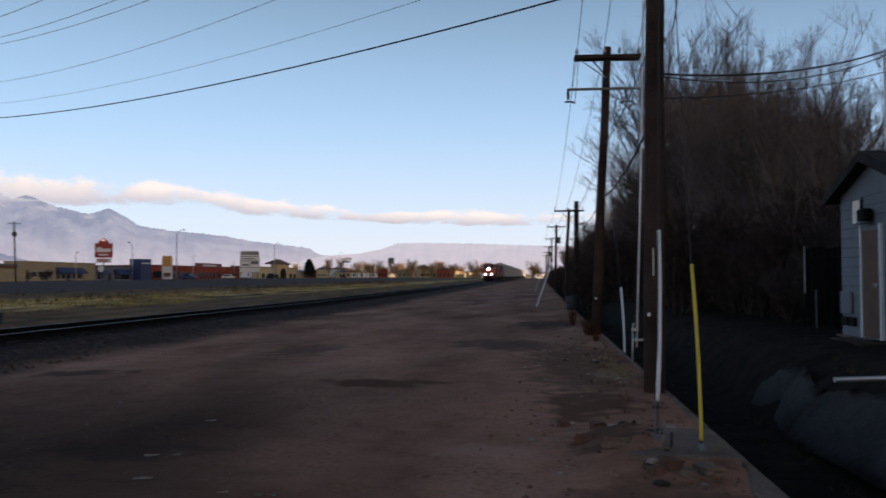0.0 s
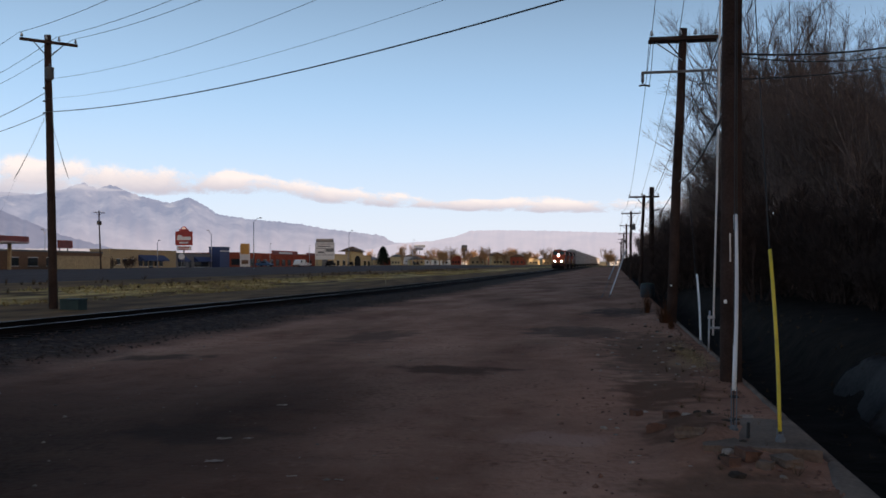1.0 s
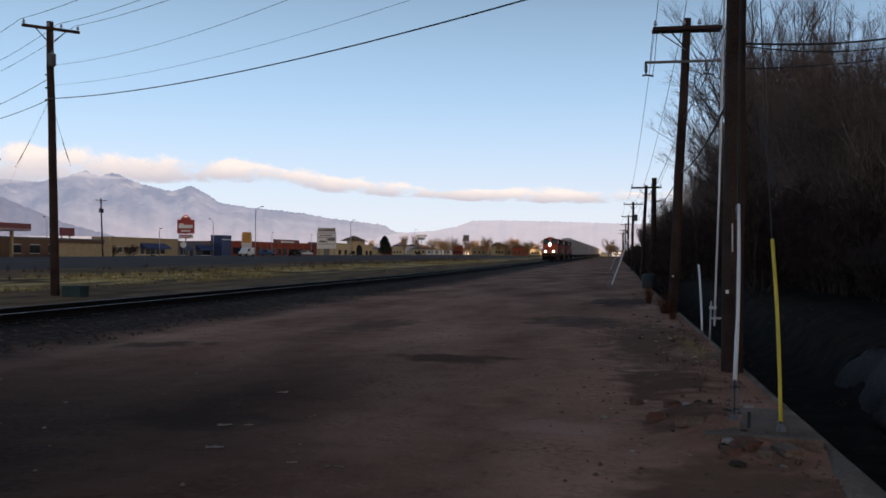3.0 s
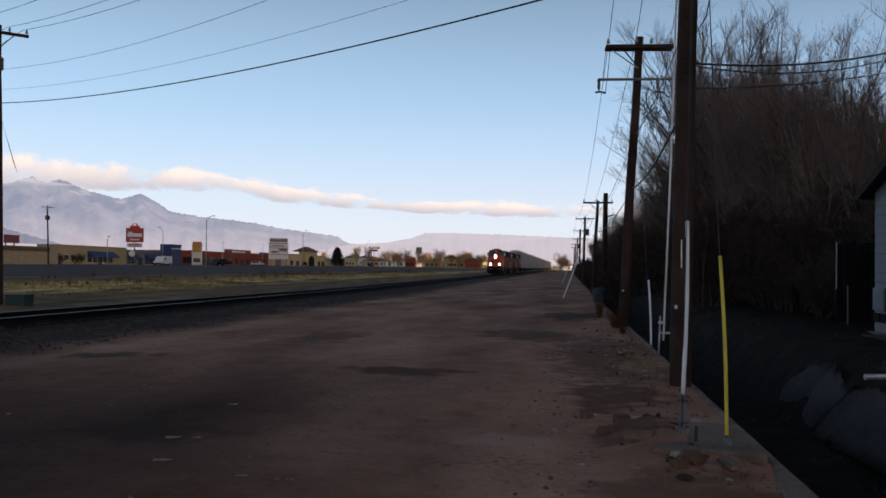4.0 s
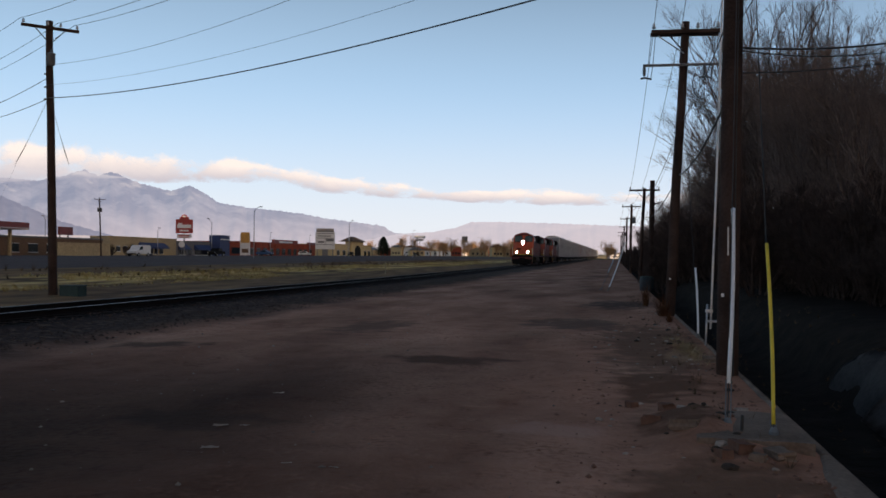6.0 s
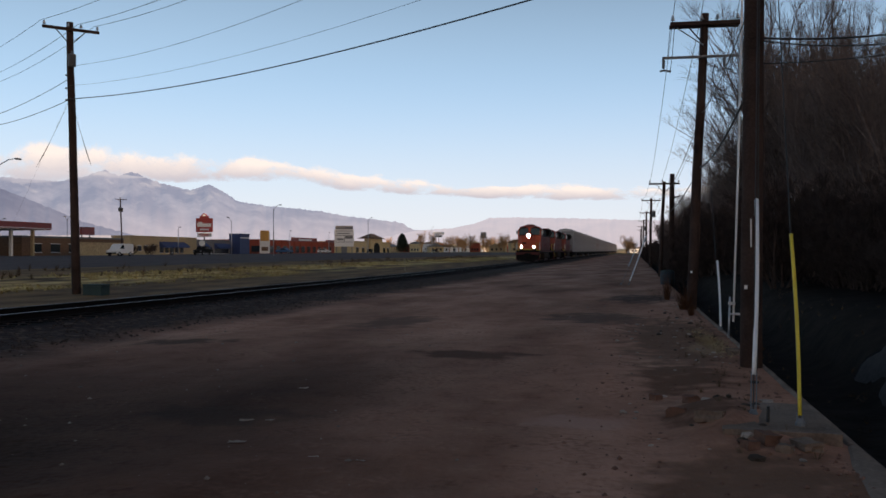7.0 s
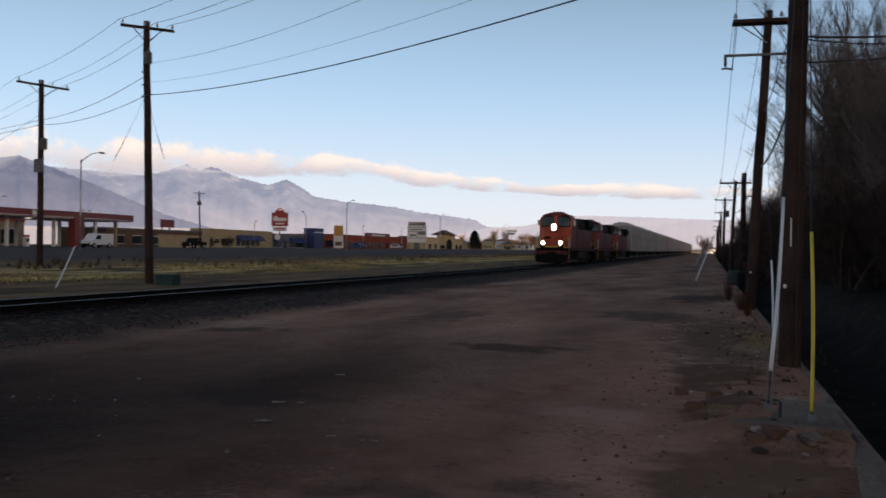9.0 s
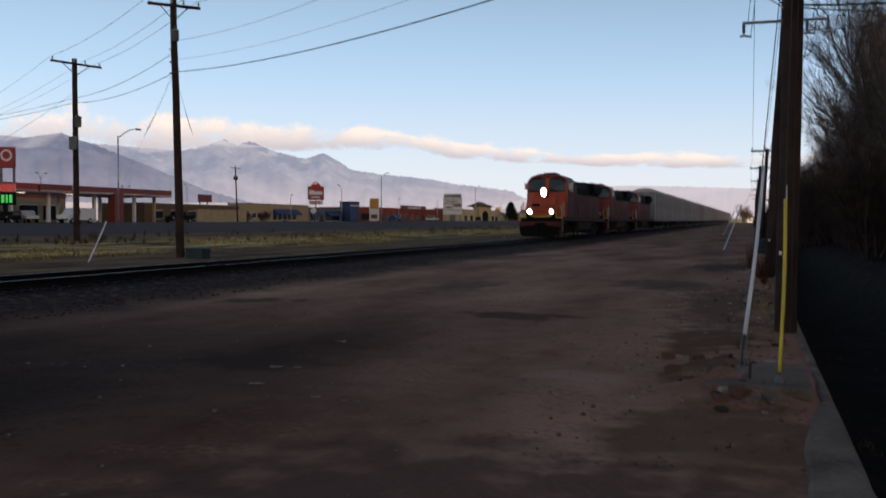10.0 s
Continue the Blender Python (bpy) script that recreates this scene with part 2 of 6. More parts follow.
def prism(profile, a, b, axis="y", bm=None):
    """The closed profile, extruded from a to b along the axis."""
    bm = bm or bmesh.new()
    put = {"y": lambda u, w, s: (u, s, w), "x": lambda u, w, s: (s, u, w), "z": lambda u, w, s: (u, w, s)}[axis]
    p = [bm.verts.new(put(u, w, a)) for u, w in profile]
    q = [bm.verts.new(put(u, w, b)) for u, w in profile]
    k = len(p)
    for i in range(k):
        bm.faces.new((p[i], p[(i + 1) % k], q[(i + 1) % k], q[i]))
    bm.faces.new(p[::-1])
    bm.faces.new(q)
    bmesh.ops.recalc_face_normals(bm, faces=bm.faces)
    return bm


def span(a, b, sag, n=24):
    """Points of a hanging wire."""
    a, b = Vector(a), Vector(b)
    return [a.lerp(b, i / n) - Vector((0, 0, sag * 4 * (i / n) * (1 - i / n))) for i in range(n + 1)]


# ---- ground ----
TRACK_X, RAIL_Z = -13.1, 0.33
# from x 58 on: an unseen bluff added to block the low sun
PROFILE = [(-4500, 1.3), (-130, 1.25), (-80, 1.15), (-60, 0.95), (-38, 0.65), (-28, 0.3), (-18, 0.0), (-16.6, -0.05), (-15.0, 0.08), (-14.6, 0.14), (-11.6, 0.14), (-11.0, 0.04), (-9.0, -0.03), (-4, 0), (2.04, 0),
           (2.12, -0.25), (2.3, -0.6), (2.6, -0.72), (3.6, -0.76), (3.95, -0.64), (4.25, -0.15), (4.55, 0.1), (5.2, 0.3), (6.5, 0.42), (12, 0.5), (40, 0.8), (58, 1), (70, 13), (84, 25), (110, 26), (200, 25), (4500, 25)]
PX, PZ = [p[0] for p in PROFILE], [p[1] for p in PROFILE]


def rise(y):
    return 0.003 * max(0.0, min(y, 700.0) - 60.0)


def ground_z(x, y):
    z = float(np.interp(x, PX, PZ))
    if x > 58:   # the unseen bluff, added to block the sun, runs out ahead
        z = 1 + (z - 1) * float(np.interp(y, [440, 520], [1, 0]))
    return z + rise(y)


def bumpy(x, y):
    d = noise.noise(Vector((x * 0.5, y * 0.35, 0))) * 0.05 + noise.noise(Vector((x * 2.1, y * 1.6, 3))) * 0.02
    if -9.5 < x < 2.0:
        # the verge falls into ruts beside the poles
        d += -0.05 * math.exp(-((x - 0.7) / 0.5) ** 2) * (0.5 + noise.noise(Vector((7, y * 0.6, 0))))
        d += (0.15 + 0.09 * noise.noise(Vector((x * 3, y * 3, 2)))) * math.exp(-((x - 1.4) / 0.62) ** 4 - ((y - 11.8) / 1.15) ** 4)
        return ground_z(x, y) + d * min(1, (2.0 - x) * 1.4)
    if x > 2.2:
        d *= 2.2 if 3 < x < 6 else 1.5
        return ground_z(x, y) + d
    return ground_z(x, y) + d * (0.15 if x > -17 else 0.8)


def grid(a, b, n):
    return [a + (b - a) * i / n for i in range(n + 1)]


YS = grid(-300, -40, 6) + grid(-40, 0, 10)[1:] + grid(0, 30, 90)[1:] + grid(30, 80, 50)[1:] + grid(80, 300, 40)[1:] + grid(300, 1000, 20)[1:] + [2000, 4500]
XS = [-4500, -1500, -500, -250, -140, -100] + grid(-80, -38, 10) + grid(-36, -15, 18) + grid(-14.6, -9, 16) + grid(-8.5, 2.04, 60) + [2.12, 2.3, 2.5, 2.8, 3.05, 3.3, 3.5, 3.7, 4.0, 4.4, 4.8, 5.2, 5.8, 6.5, 8, 10, 12, 20, 40, 58, 70, 84, 110, 200, 4500]


def ground_material():
    """Dirt yard, ballast, dry grass, road and shade-darkened ditch soil, side by side along the track."""
    m = bpy.data.materials.new("ground")
    m.use_nodes = True
    n, l = m.node_tree.nodes, m.node_tree.links
    b = n["Principled BSDF"]
    b.inputs["Roughness"].default_value = 0.95
    b.inputs["Specular IOR Level"].default_value = 0.07
    tc = n.new("ShaderNodeTexCoord")
    sep = n.new("ShaderNodeSeparateXYZ")
    l.new(tc.outputs["Object"], sep.inputs[0])

    def noise_at(scale, detail=5, stretch=(1, 1, 1)):
        mp = n.new("ShaderNodeMapping")
        mp.inputs["Scale"].default_value = stretch
        l.new(tc.outputs["Object"], mp.inputs[0])
        t = n.new("ShaderNodeTexNoise")
        t.inputs["Scale"].default_value, t.inputs["Detail"].default_value = scale, detail
        l.new(mp.outputs[0], t.inputs["Vector"])
        return t.outputs["Fac"]

    def ramp(fac, stops):
        r = n.new("ShaderNodeValToRGB")
        while len(r.color_ramp.elements) < len(stops):
            r.color_ramp.elements.new(0.5)
        for e, (p, c) in zip(r.color_ramp.elements, stops):
            e.position, e.color = p, (*c, 1)
        l.new(fac, r.inputs[0])
        return r.outputs[0]

    def math_(op, a, bb):
        k = n.new("ShaderNodeMath")
        k.operation = op
        for i, v in enumerate((a, bb)):
            if isinstance(v, (int, float)):
                k.inputs[i].default_value = v
            else:
                l.new(v, k.inputs[i])
        return k.outputs[0]

    def step(x, a, bb):
        k = n.new("ShaderNodeMapRange")
        k.interpolation_type = "SMOOTHSTEP"
        k.inputs["From Min"].default_value, k.inputs["From Max"].default_value = a, bb
        l.new(x, k.inputs[0])
        return k.outputs[0]

    def mix(fac, a, bb):
        k = n.new("ShaderNodeMix")
        k.data_type = "RGBA"
        l.new(fac, k.inputs[0])
        l.new(a, k.inputs[6])
        l.new(bb, k.inputs[7])
        return k.outputs[2]

    wander = noise_at(0.35)
    fine = noise_at(14, 6)
    mid = noise_at(2.2, 6)
    tracks = noise_at(0.5, 6, (1.0, 0.34, 1))
    x = math_("ADD", sep.outputs[0], math_("MULTIPLY", math_("SUBTRACT", wander, 0.5), 3.0))
    dirt = mix(step(fine, 0.35, 0.75), ramp(tracks, [(0.32, (0.22, 0.096, 0.056)), (0.5, (0.44, 0.223, 0.148)), (0.66, (0.58, 0.318, 0.217))]), ramp(mid, [(0.3, (0.2, 0.086, 0.05)), (0.7, (0.51, 0.268, 0.178))]))
    stain = ramp(noise_at(0.34, 6, (1, 0.3, 1)), [(0.36, (0.3, 0.27, 0.25)), (0.52, (1, 1, 1))])
    k = n.new("ShaderNodeMix")
    k.data_type, k.blend_type = "RGBA", "MULTIPLY"
    k.inputs[0].default_value = 0.5
    l.new(dirt, k.inputs[6])
    l.new(stain, k.inputs[7])
    dirt = k.outputs[2]

    def spot(base, cx, cy, a, bb, colour):
        """A stain of its own shape in the soil."""
        u = math_("DIVIDE", math_("SUBTRACT", sep.outputs[0], cx), a)
        v = math_("DIVIDE", math_("SUBTRACT", sep.outputs[1], cy), bb)
        r2 = math_("ADD", math_("MULTIPLY", u, u), math_("MULTIPLY", v, v))
        r2 = math_("ADD", r2, math_("MULTIPLY", math_("SUBTRACT", mid, 0.5), 3.5))
        fac = math_("SUBTRACT", 1.0, step(r2, 0.2, 1.5))
        rgb = n.new("ShaderNodeRGB")
        rgb.outputs[0].default_value = (*colour, 1)
        return mix(math_("MULTIPLY", fac, 0.85), base, rgb.outputs[0])

    for cx, cy, a, bb, colour in ((0.2, 6.9, 2.2, 1.8, (0.15, 0.078, 0.058)), (-2.1, 17.2, 1.0, 0.5, (0.11, 0.055, 0.036)), (-0.2, 11.8, 0.5, 0.4, (0.46, 0.26, 0.19)), (1.0, 12.4, 0.5, 0.8, (0.1, 0.048, 0.028)), (0.9, 15.2, 0.6, 1.4, (0.12, 0.058, 0.033)), (1.0, 21, 0.9, 5.0, (0.17, 0.095, 0.06)), (1.2, 9.4, 0.9, 1.2, (0.17, 0.09, 0.055)),
                                  (-0.6, 26, 1.2, 2.0, (0.14, 0.085, 0.06)), (0.5, 36, 1.2, 3, (0.06, 0.045, 0.038)), (-7.6, 18.5, 1.0, 0.5, (0.12, 0.07, 0.048)), (-5.0, 24, 0.8, 2.0, (0.16, 0.09, 0.06)), (-3.6, 11.5, 0.8, 0.5, (0.2, 0.11, 0.075)), (1.5, 19, 0.3, 0.9, (0.33, 0.2, 0.12))):
        dirt = spot(dirt, cx, cy, a, bb, colour)
    # near left yard: dark soil, with lens vignetting painted into the colour
    corner_dim = n.new("ShaderNodeMix")
    corner_dim.data_type, corner_dim.blend_type = "RGBA", "MULTIPLY"
    corner_dim.inputs[7].default_value = (0.055, 0.045, 0.037, 1)
    l.new(math_("MULTIPLY", math_("SUBTRACT", 1.0, step(x, -4.6, 0.2)), math_("SUBTRACT", 1.0, step(sep.outputs[1], 8, 24))), corner_dim.inputs[0])
    l.new(dirt, corner_dim.inputs[6])
    dirt = corner_dim.outputs[2]
    ballast = ramp(noise_at(5, 8), [(0.3, (0.026, 0.0175, 0.015)), (0.55, (0.055, 0.036, 0.03)), (0.72, (0.15, 0.1, 0.08))])
    # track bed near-black: dark ballast, with shade by the rails painted in
    dark_bed = ramp(noise_at(4, 6), [(0.3, (0.0035, 0.003, 0.0032)), (0.7, (0.011, 0.0085, 0.0085))])
    grass = ramp(noise_at(0.5, 7, (1.0, 0.25, 1)), [(0.38, (0.1, 0.06, 0.03)), (0.48, (0.38, 0.245, 0.1)), (0.58, (0.74, 0.52, 0.2))])
    scrub = ramp(noise_at(0.8, 7, (1, 0.3, 1)), [(0.35, (0.1, 0.06, 0.036)), (0.65, (0.27, 0.16, 0.075))])
    road = ramp(noise_at(1.5, 4, (1, 0.1, 1)), [(0.3, (0.076, 0.058, 0.056)), (0.7, (0.12, 0.092, 0.088))])
    # ditch soil made near-black: the deep shade there is in its colour
    shaded_earth = ramp(mid, [(0.3, (0.006, 0.004, 0.003)), (0.7, (0.018, 0.012, 0.009))])
    far = ramp(noise_at(0.05, 6), [(0.3, (0.12, 0.09, 0.05)), (0.7, (0.3, 0.23, 0.12))])
    c = mix(step(x, -10.3, -8.2), ballast, dirt)
    c = mix(step(sep.outputs[0], -11.8, -11.3), dark_bed, c)
    c = mix(step(sep.outputs[0], -14.9, -14.4), ballast, c)
    c = mix(step(x, -18.5, -16.5), mix(step(x, -25.5, -22.5), grass, scrub), c)
    c = mix(step(x, -33, -28.5), scrub, c)
    c = mix(step(sep.outputs[0], -38.6, -38.0), road, c)
    c = mix(step(sep.outputs[0], -240, -200), far, c)
    c = mix(step(sep.outputs[0], 2.04, 2.2), c, shaded_earth)
    # bank soil darkened as well, to carry the same shade
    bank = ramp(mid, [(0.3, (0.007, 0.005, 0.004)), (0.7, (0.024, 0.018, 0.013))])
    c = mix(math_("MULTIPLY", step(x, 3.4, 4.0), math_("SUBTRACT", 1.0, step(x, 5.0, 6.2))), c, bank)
    c = mix(step(sep.outputs[1], 400, 470), c, far)
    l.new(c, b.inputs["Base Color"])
    bp = n.new("ShaderNodeBump")
    bp.inputs["Strength"].default_value, bp.inputs["Distance"].default_value = 0.9, 0.06
    l.new(math_("ADD", math_("MULTIPLY", fine, 0.5), math_("MULTIPLY", mid, 0.9)), bp.inputs["Height"])
    l.new(bp.outputs[0], b.inputs["Normal"])
    return m


def build_ground():
    vs = [(x, y, bumpy(x, y)) for y in YS for x in XS]
    w = len(XS)
    fs = [(j * w + i, j * w + i + 1, j * w + w + i + 1, j * w + w + i) for j in range(len(YS) - 1) for i in range(w - 1)]
    me = bpy.data.meshes.new("ground")
    me.from_pydata(vs, [], fs)
    me.materials.append(ground_material())
    for p in me.polygons:
        p.use_smooth = True
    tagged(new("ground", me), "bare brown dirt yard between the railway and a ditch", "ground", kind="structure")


def scatter(name, rng, count, place, size, material, label, category):
    """Many small stones in one mesh."""
    oct_v = [(1, 0, 0), (-1, 0, 0), (0, 1, 0), (0, -1, 0), (0, 0, 1), (0, 0, -1)]
    oct_f = [(0, 2, 4), (2, 1, 4), (1, 3, 4), (3, 0, 4), (2, 0, 5), (1, 2, 5), (3, 1, 5), (0, 3, 5)]
    vs, fs = [], []
    for i in range(count):
        x, y = place(rng)
        s = size(rng)
        z = bumpy(x, y) + s * 0.2
        a = rng.random() * math.tau
        k = len(vs)
        for u, v, w in oct_v:
            q = s * (0.6 + 0.6 * rng.random())
            vs.append((x + q * (u * math.cos(a) - v * math.sin(a)), y + q * (u * math.sin(a) + v * math.cos(a)), z + q * w * 0.6))
        fs += [tuple(k + j for j in f) for f in oct_f]
    me = bpy.data.meshes.new(name)
    me.from_pydata(vs, [], fs)
    me.materials.append(material)
    tagged(new(name, me), label, category, kind="stuff")


def build_track():
    track = thing("railway_track", "single railway track on dark ballast with worn steel rails", "railway track", kind="structure")
    prof = [(-0.075, -0.17), (0.075, -0.17), (0.075, -0.155), (0.012, -0.13), (0.012, -0.045), (0.037, -0.035), (0.037, 0), (-0.037, 0), (-0.037, -0.035), (-0.012, -0.045), (-0.012, -0.13), (-0.075, -0.155)]
    for x in (TRACK_X - 0.7525, TRACK_X + 0.7525):
        bm = bmesh.new()
        rings = [[bm.verts.new((x + u, y, w + RAIL_Z + rise(y))) for u, w in prof] for y in YS[6:-2]]
        for a, b in zip(rings, rings[1:]):
            for i in range(12):
                bm.faces.new((a[i], a[(i + 1) % 12], b[(i + 1) % 12], b[i]))
        for f in bm.faces:
            f.material_index = 0 if f.calc_center_median().z - rise(f.calc_center_median().y) > RAIL_Z - 0.012 else 1
        part("rail", bm, [STEEL, RUST], track, "dark rusty rail with a bright worn top")
    tie = mesh_of("tie", box(-1.3, -0.11, -0.18, 1.3, 0.11, 0, 0.01), TIE)
    for i in range(300):
        y = 4 + i * 0.52
        o = new("tie", tie)
        o.parent = track
        o.matrix_basis = pose(TRACK_X + random.uniform(-0.04, 0.04), y, RAIL_Z - 0.172 + rise(y), rz=random.uniform(-1, 1))


# ---- ditch edge ----
def slab(name, x0, y0, x1, y1, top, depth, label, category, seed=0):
    """A worn concrete slab with uneven edges."""
    rng = random.Random(seed)
    bm = bmesh.new()
    n = max(2, int((y1 - y0) / 0.5))
    m = max(2, int((x1 - x0) / 0.12))
    bmesh.ops.create_grid(bm, x_segments=m, y_segments=n, size=0.5)
    for v in bm.verts:
        u, w = v.co.x + 0.5, v.co.y + 0.5
        v.co = (x0 + u * (x1 - x0), y0 + w * (y1 - y0), top)
        edge = u in (0, 1) or w in (0, 1)
        v.co.z += noise.noise(v.co * 1.3) * 0.012 - (0.015 if edge else 0)
        if edge:
            v.co.x += rng.uniform(-0.03, 0.03)
            v.co.y += rng.uniform(-0.04, 0.04)
    r = bmesh.ops.extrude_face_region(bm, geom=bm.faces[:])
    for v in r["geom"]:
        if isinstance(v, bmesh.types.BMVert):
            v.co.z -= depth
    bmesh.ops.recalc_face_normals(bm, faces=bm.faces)
    return tagged(part(name, bm, CONCRETE), label, category)


def build_ditch():
    lining = thing("ditch_lining", "worn grey concrete lip and lining of the ditch", "concrete lining", kind="structure")
    y = -10.0
    while y < 31:
        y1 = min(31, y + 3.0)
        bm = bmesh.new()
        rows = []
        for k in range(9):
            yy = y + 0.012 + (y1 - y - 0.024) * k / 8
            x0 = float(np.interp(yy, [-10, 8, 9.5, 11.3, 15.6, 31], [1.66, 1.73, 1.78, 1.98, 2.0, 1.97])) + noise.noise(Vector((yy * 1.7, 1, 0))) * 0.04
            e = noise.noise(Vector((yy * 2.3, 5, 0))) * 0.02
            prof = [(x0, -0.2), (x0 + 0.01, 0.0 + e * 0.5), (x0 + 0.04, 0.018), ((x0 + 2.08) / 2, 0.022 + e * 0.2), (2.07 + e, 0.015), (2.1 + e, -0.01), (2.34 + e, -0.85), (2.25, -0.95), (2.0, -0.5)]
            rows.append([bm.verts.new((px, yy, pz)) for px, pz in prof])
        for p, q in zip(rows, rows[1:]):
            for i in range(9):
                bm.faces.new((p[i], q[i], q[(i + 1) % 9], p[(i + 1) % 9]))
        bm.faces.new(rows[0])
        bm.faces.new(rows[-1][::-1])
        bmesh.ops.recalc_face_normals(bm, faces=bm.faces)
        part("lining_slab", bm, CONCRETE, lining)
        y = y1
    slab("concrete_pad", 1.05, 10.95, 1.93, 12.45, 0.13, 0.3, "broken dirty concrete pad under the guy anchors", "concrete slab", 3)
    # broken concrete facing on the far bank
    rng = random.Random(5)
    for y0, y1, tilt, lift in ((6.2, 10.9, 46, 0.08), (11.3, 16.6, 44, 0.06), (17.1, 20.0, 50, -0.08)):
        bm = bmesh.new()
        n, off = 22, rng.uniform(0, 50)
        rows = []
        for k in range(n + 1):
            yy = (y1 - y0) * (k / n - 0.5)
            hi = 0.58 + 0.22 * noise.noise(Vector((yy * 0.6 + off, 0, 0))) + 0.12 * noise.noise(Vector((yy * 3.1 + off, 9, 0))) - 0.4 * abs(2 * k / n - 1) ** 3
            lo = -0.62 + 0.06 * noise.noise(Vector((yy + off, 4, 0)))
            row = []
            for u in range(6):
                a = lo + (hi - lo) * u / 5
                row.append(bm.verts.new((a, yy, 0.05 - 0.12 * a * a + 0.16 * noise.noise(Vector((a * 0.9, yy * 0.55, off))) + 0.05 * noise.noise(Vector((a * 2.6, yy * 1.7, off))))))
            rows.append(row)
        for p, q in zip(rows, rows[1:]):
            for u in range(5):
                bm.faces.new((p[u], p[u + 1], q[u + 1], q[u]))
        bmesh.ops.solidify(bm, geom=bm.faces[:], thickness=0.11)
        ob = part("bank_slab", bm, SLUMP, smooth=True)
        ob.matrix_basis = pose(4.2, (y0 + y1) / 2, -0.24 + lift, 0, -tilt, rng.uniform(-3, 3))
        tagged(ob, "broken grey concrete slab leaning on the ditch bank", "concrete slab", "slabs on the ditch bank")
    bm = bmesh.new()
    for x, y in ((3.72, 13.6), (3.7, 15.4), (3.66, 11.6), (2.5, 12.6), (3.8, 18.6), (4.75, 14.8), (4.8, 17.2)):
        for k in range(60):
            an = rng.random() * math.tau
            w = Vector((-math.sin(an), math.cos(an), 0)) * 0.005
            p = Vector((x + rng.gauss(0, 0.06), y + rng.gauss(0, 0.22), bumpy(x, y) - 0.02))
            tip = p + Vector((math.cos(an) * 0.09, math.sin(an) * 0.09, rng.uniform(0.03, 0.1)))
            bm.faces.new([bm.verts.new(p - w), bm.verts.new(p + w), bm.verts.new(tip)])
    tagged(part("ditch_grass", bm, WEED), "sparse yellowish grass tufts in the ditch", "grass", kind="stuff")
    # stones and scraps on the verge
    for i in range(96):
        x, y = (rng.uniform(-0.1, 1.75), 10.2 + 22 * rng.random() ** 1.4) if i < 52 else (1.2 + rng.gauss(0, 0.4), rng.uniform(17, 27)) if i < 78 else (rng.uniform(0.7, 1.75), rng.uniform(10.3, 13.2))
        x = min(x, 1.85)
        s = 0.018 + 0.05 * rng.random() ** 2
        bm = bmesh.new()
        bmesh.ops.create_icosphere(bm, subdivisions=1, radius=1)
        for v in bm.verts:
            v.co *= rng.uniform(0.65, 1.1)
        ob = part("stone", bm, STONEPALE if i % 3 else RUBBLE)
        ob.matrix_basis = pose(x, y, bumpy(x, y) + s * 0.15, rz=rng.uniform(0, 180)) @ Matrix.Diagonal((s, s * 1.3, s * 0.55, 1))
        tagged(ob, "rough stone lying on the dirt verge", "stone", "stones on the verge")
    for x, y, w in ((-2.83, 10.2, 0.1), (-2.02, 9.76, 0.05), (-1.65, 9.75, 0.05), (-3.21, 11.3, 0.09), (-3.36, 13.24, 0.08), (-3.0, 11.35, 0.06), (0.35, 20.0, 0.07), (-1.2, 22, 0.06)):
        bm = bmesh.new()
        bmesh.ops.create_grid(bm, x_segments=4, y_segments=3, size=1)
        for v in bm.verts:
            v.co = Vector((v.co.x * rng.uniform(0.8, 1.2), v.co.y * rng.uniform(0.3, 0.5), rng.uniform(0.1, 0.35)))
        bmesh.ops.solidify(bm, geom=bm.faces[:], thickness=0.04)
        ob = part("litter", bm, STONEPALE)
        ob.matrix_basis = pose(x, y, bumpy(x, y), rz=rng.uniform(-30, 30)) @ Matrix.Scale(w * 0.7, 4)
        tagged(ob, "small pale scrap of litter on dirt", "litter", "litter on the dirt")
    for x, y, w, d_, h, m in ((1.84, 18.0, 0.11, 0.09, 0.07, CONCRETE), (0.72, 12.2, 0.09, 0.06, 0.05, DIRT), (0.98, 11.5, 0.12, 0.08, 0.05, CONCRETE), (1.35, 10.75, 0.1, 0.07, 0.05, DIRT), (1.62, 10.7, 0.12, 0.08, 0.04, CONCRETE),
                              (0.55, 13.4, 0.07, 0.05, 0.045, DIRT), (1.2, 10.6, 0.07, 0.05, 0.04, DIRT), (0.9, 12.9, 0.08, 0.07, 0.05, DIRT), (1.45, 10.55, 0.06, 0.05, 0.04, CONCRETE)):
        bm = box(-w, -d_, -h, w, d_, h)
        bmesh.ops.subdivide_edges(bm, edges=bm.edges[:], cuts=2, use_grid_fill=True)
        for v in bm.verts:
            v.co *= rng.uniform(0.78, 1.08)
        ob = part("concrete_chunk", bm, m)
        ob.matrix_basis = pose(x, y, bumpy(x, y) + h * 0.4, rng.uniform(-8, 8), rng.uniform(-8, 8), rng.uniform(0, 180))
        tagged(ob, "broken lump of dirty concrete on the verge", "concrete lump", "concrete lumps on the verge")
    bm = bmesh.new()
    for k in range(900):
        y = rng.gauss(20.0, 0.95)
        x = min(1.92, 1.62 + 0.11 * (20 - y) / 2 + rng.gauss(0, 0.1))
        an = rng.random() * math.tau
        w = Vector((-math.sin(an), math.cos(an), 0)) * 0.006
        p = Vector((x, y, bumpy(x, y) - 0.01))
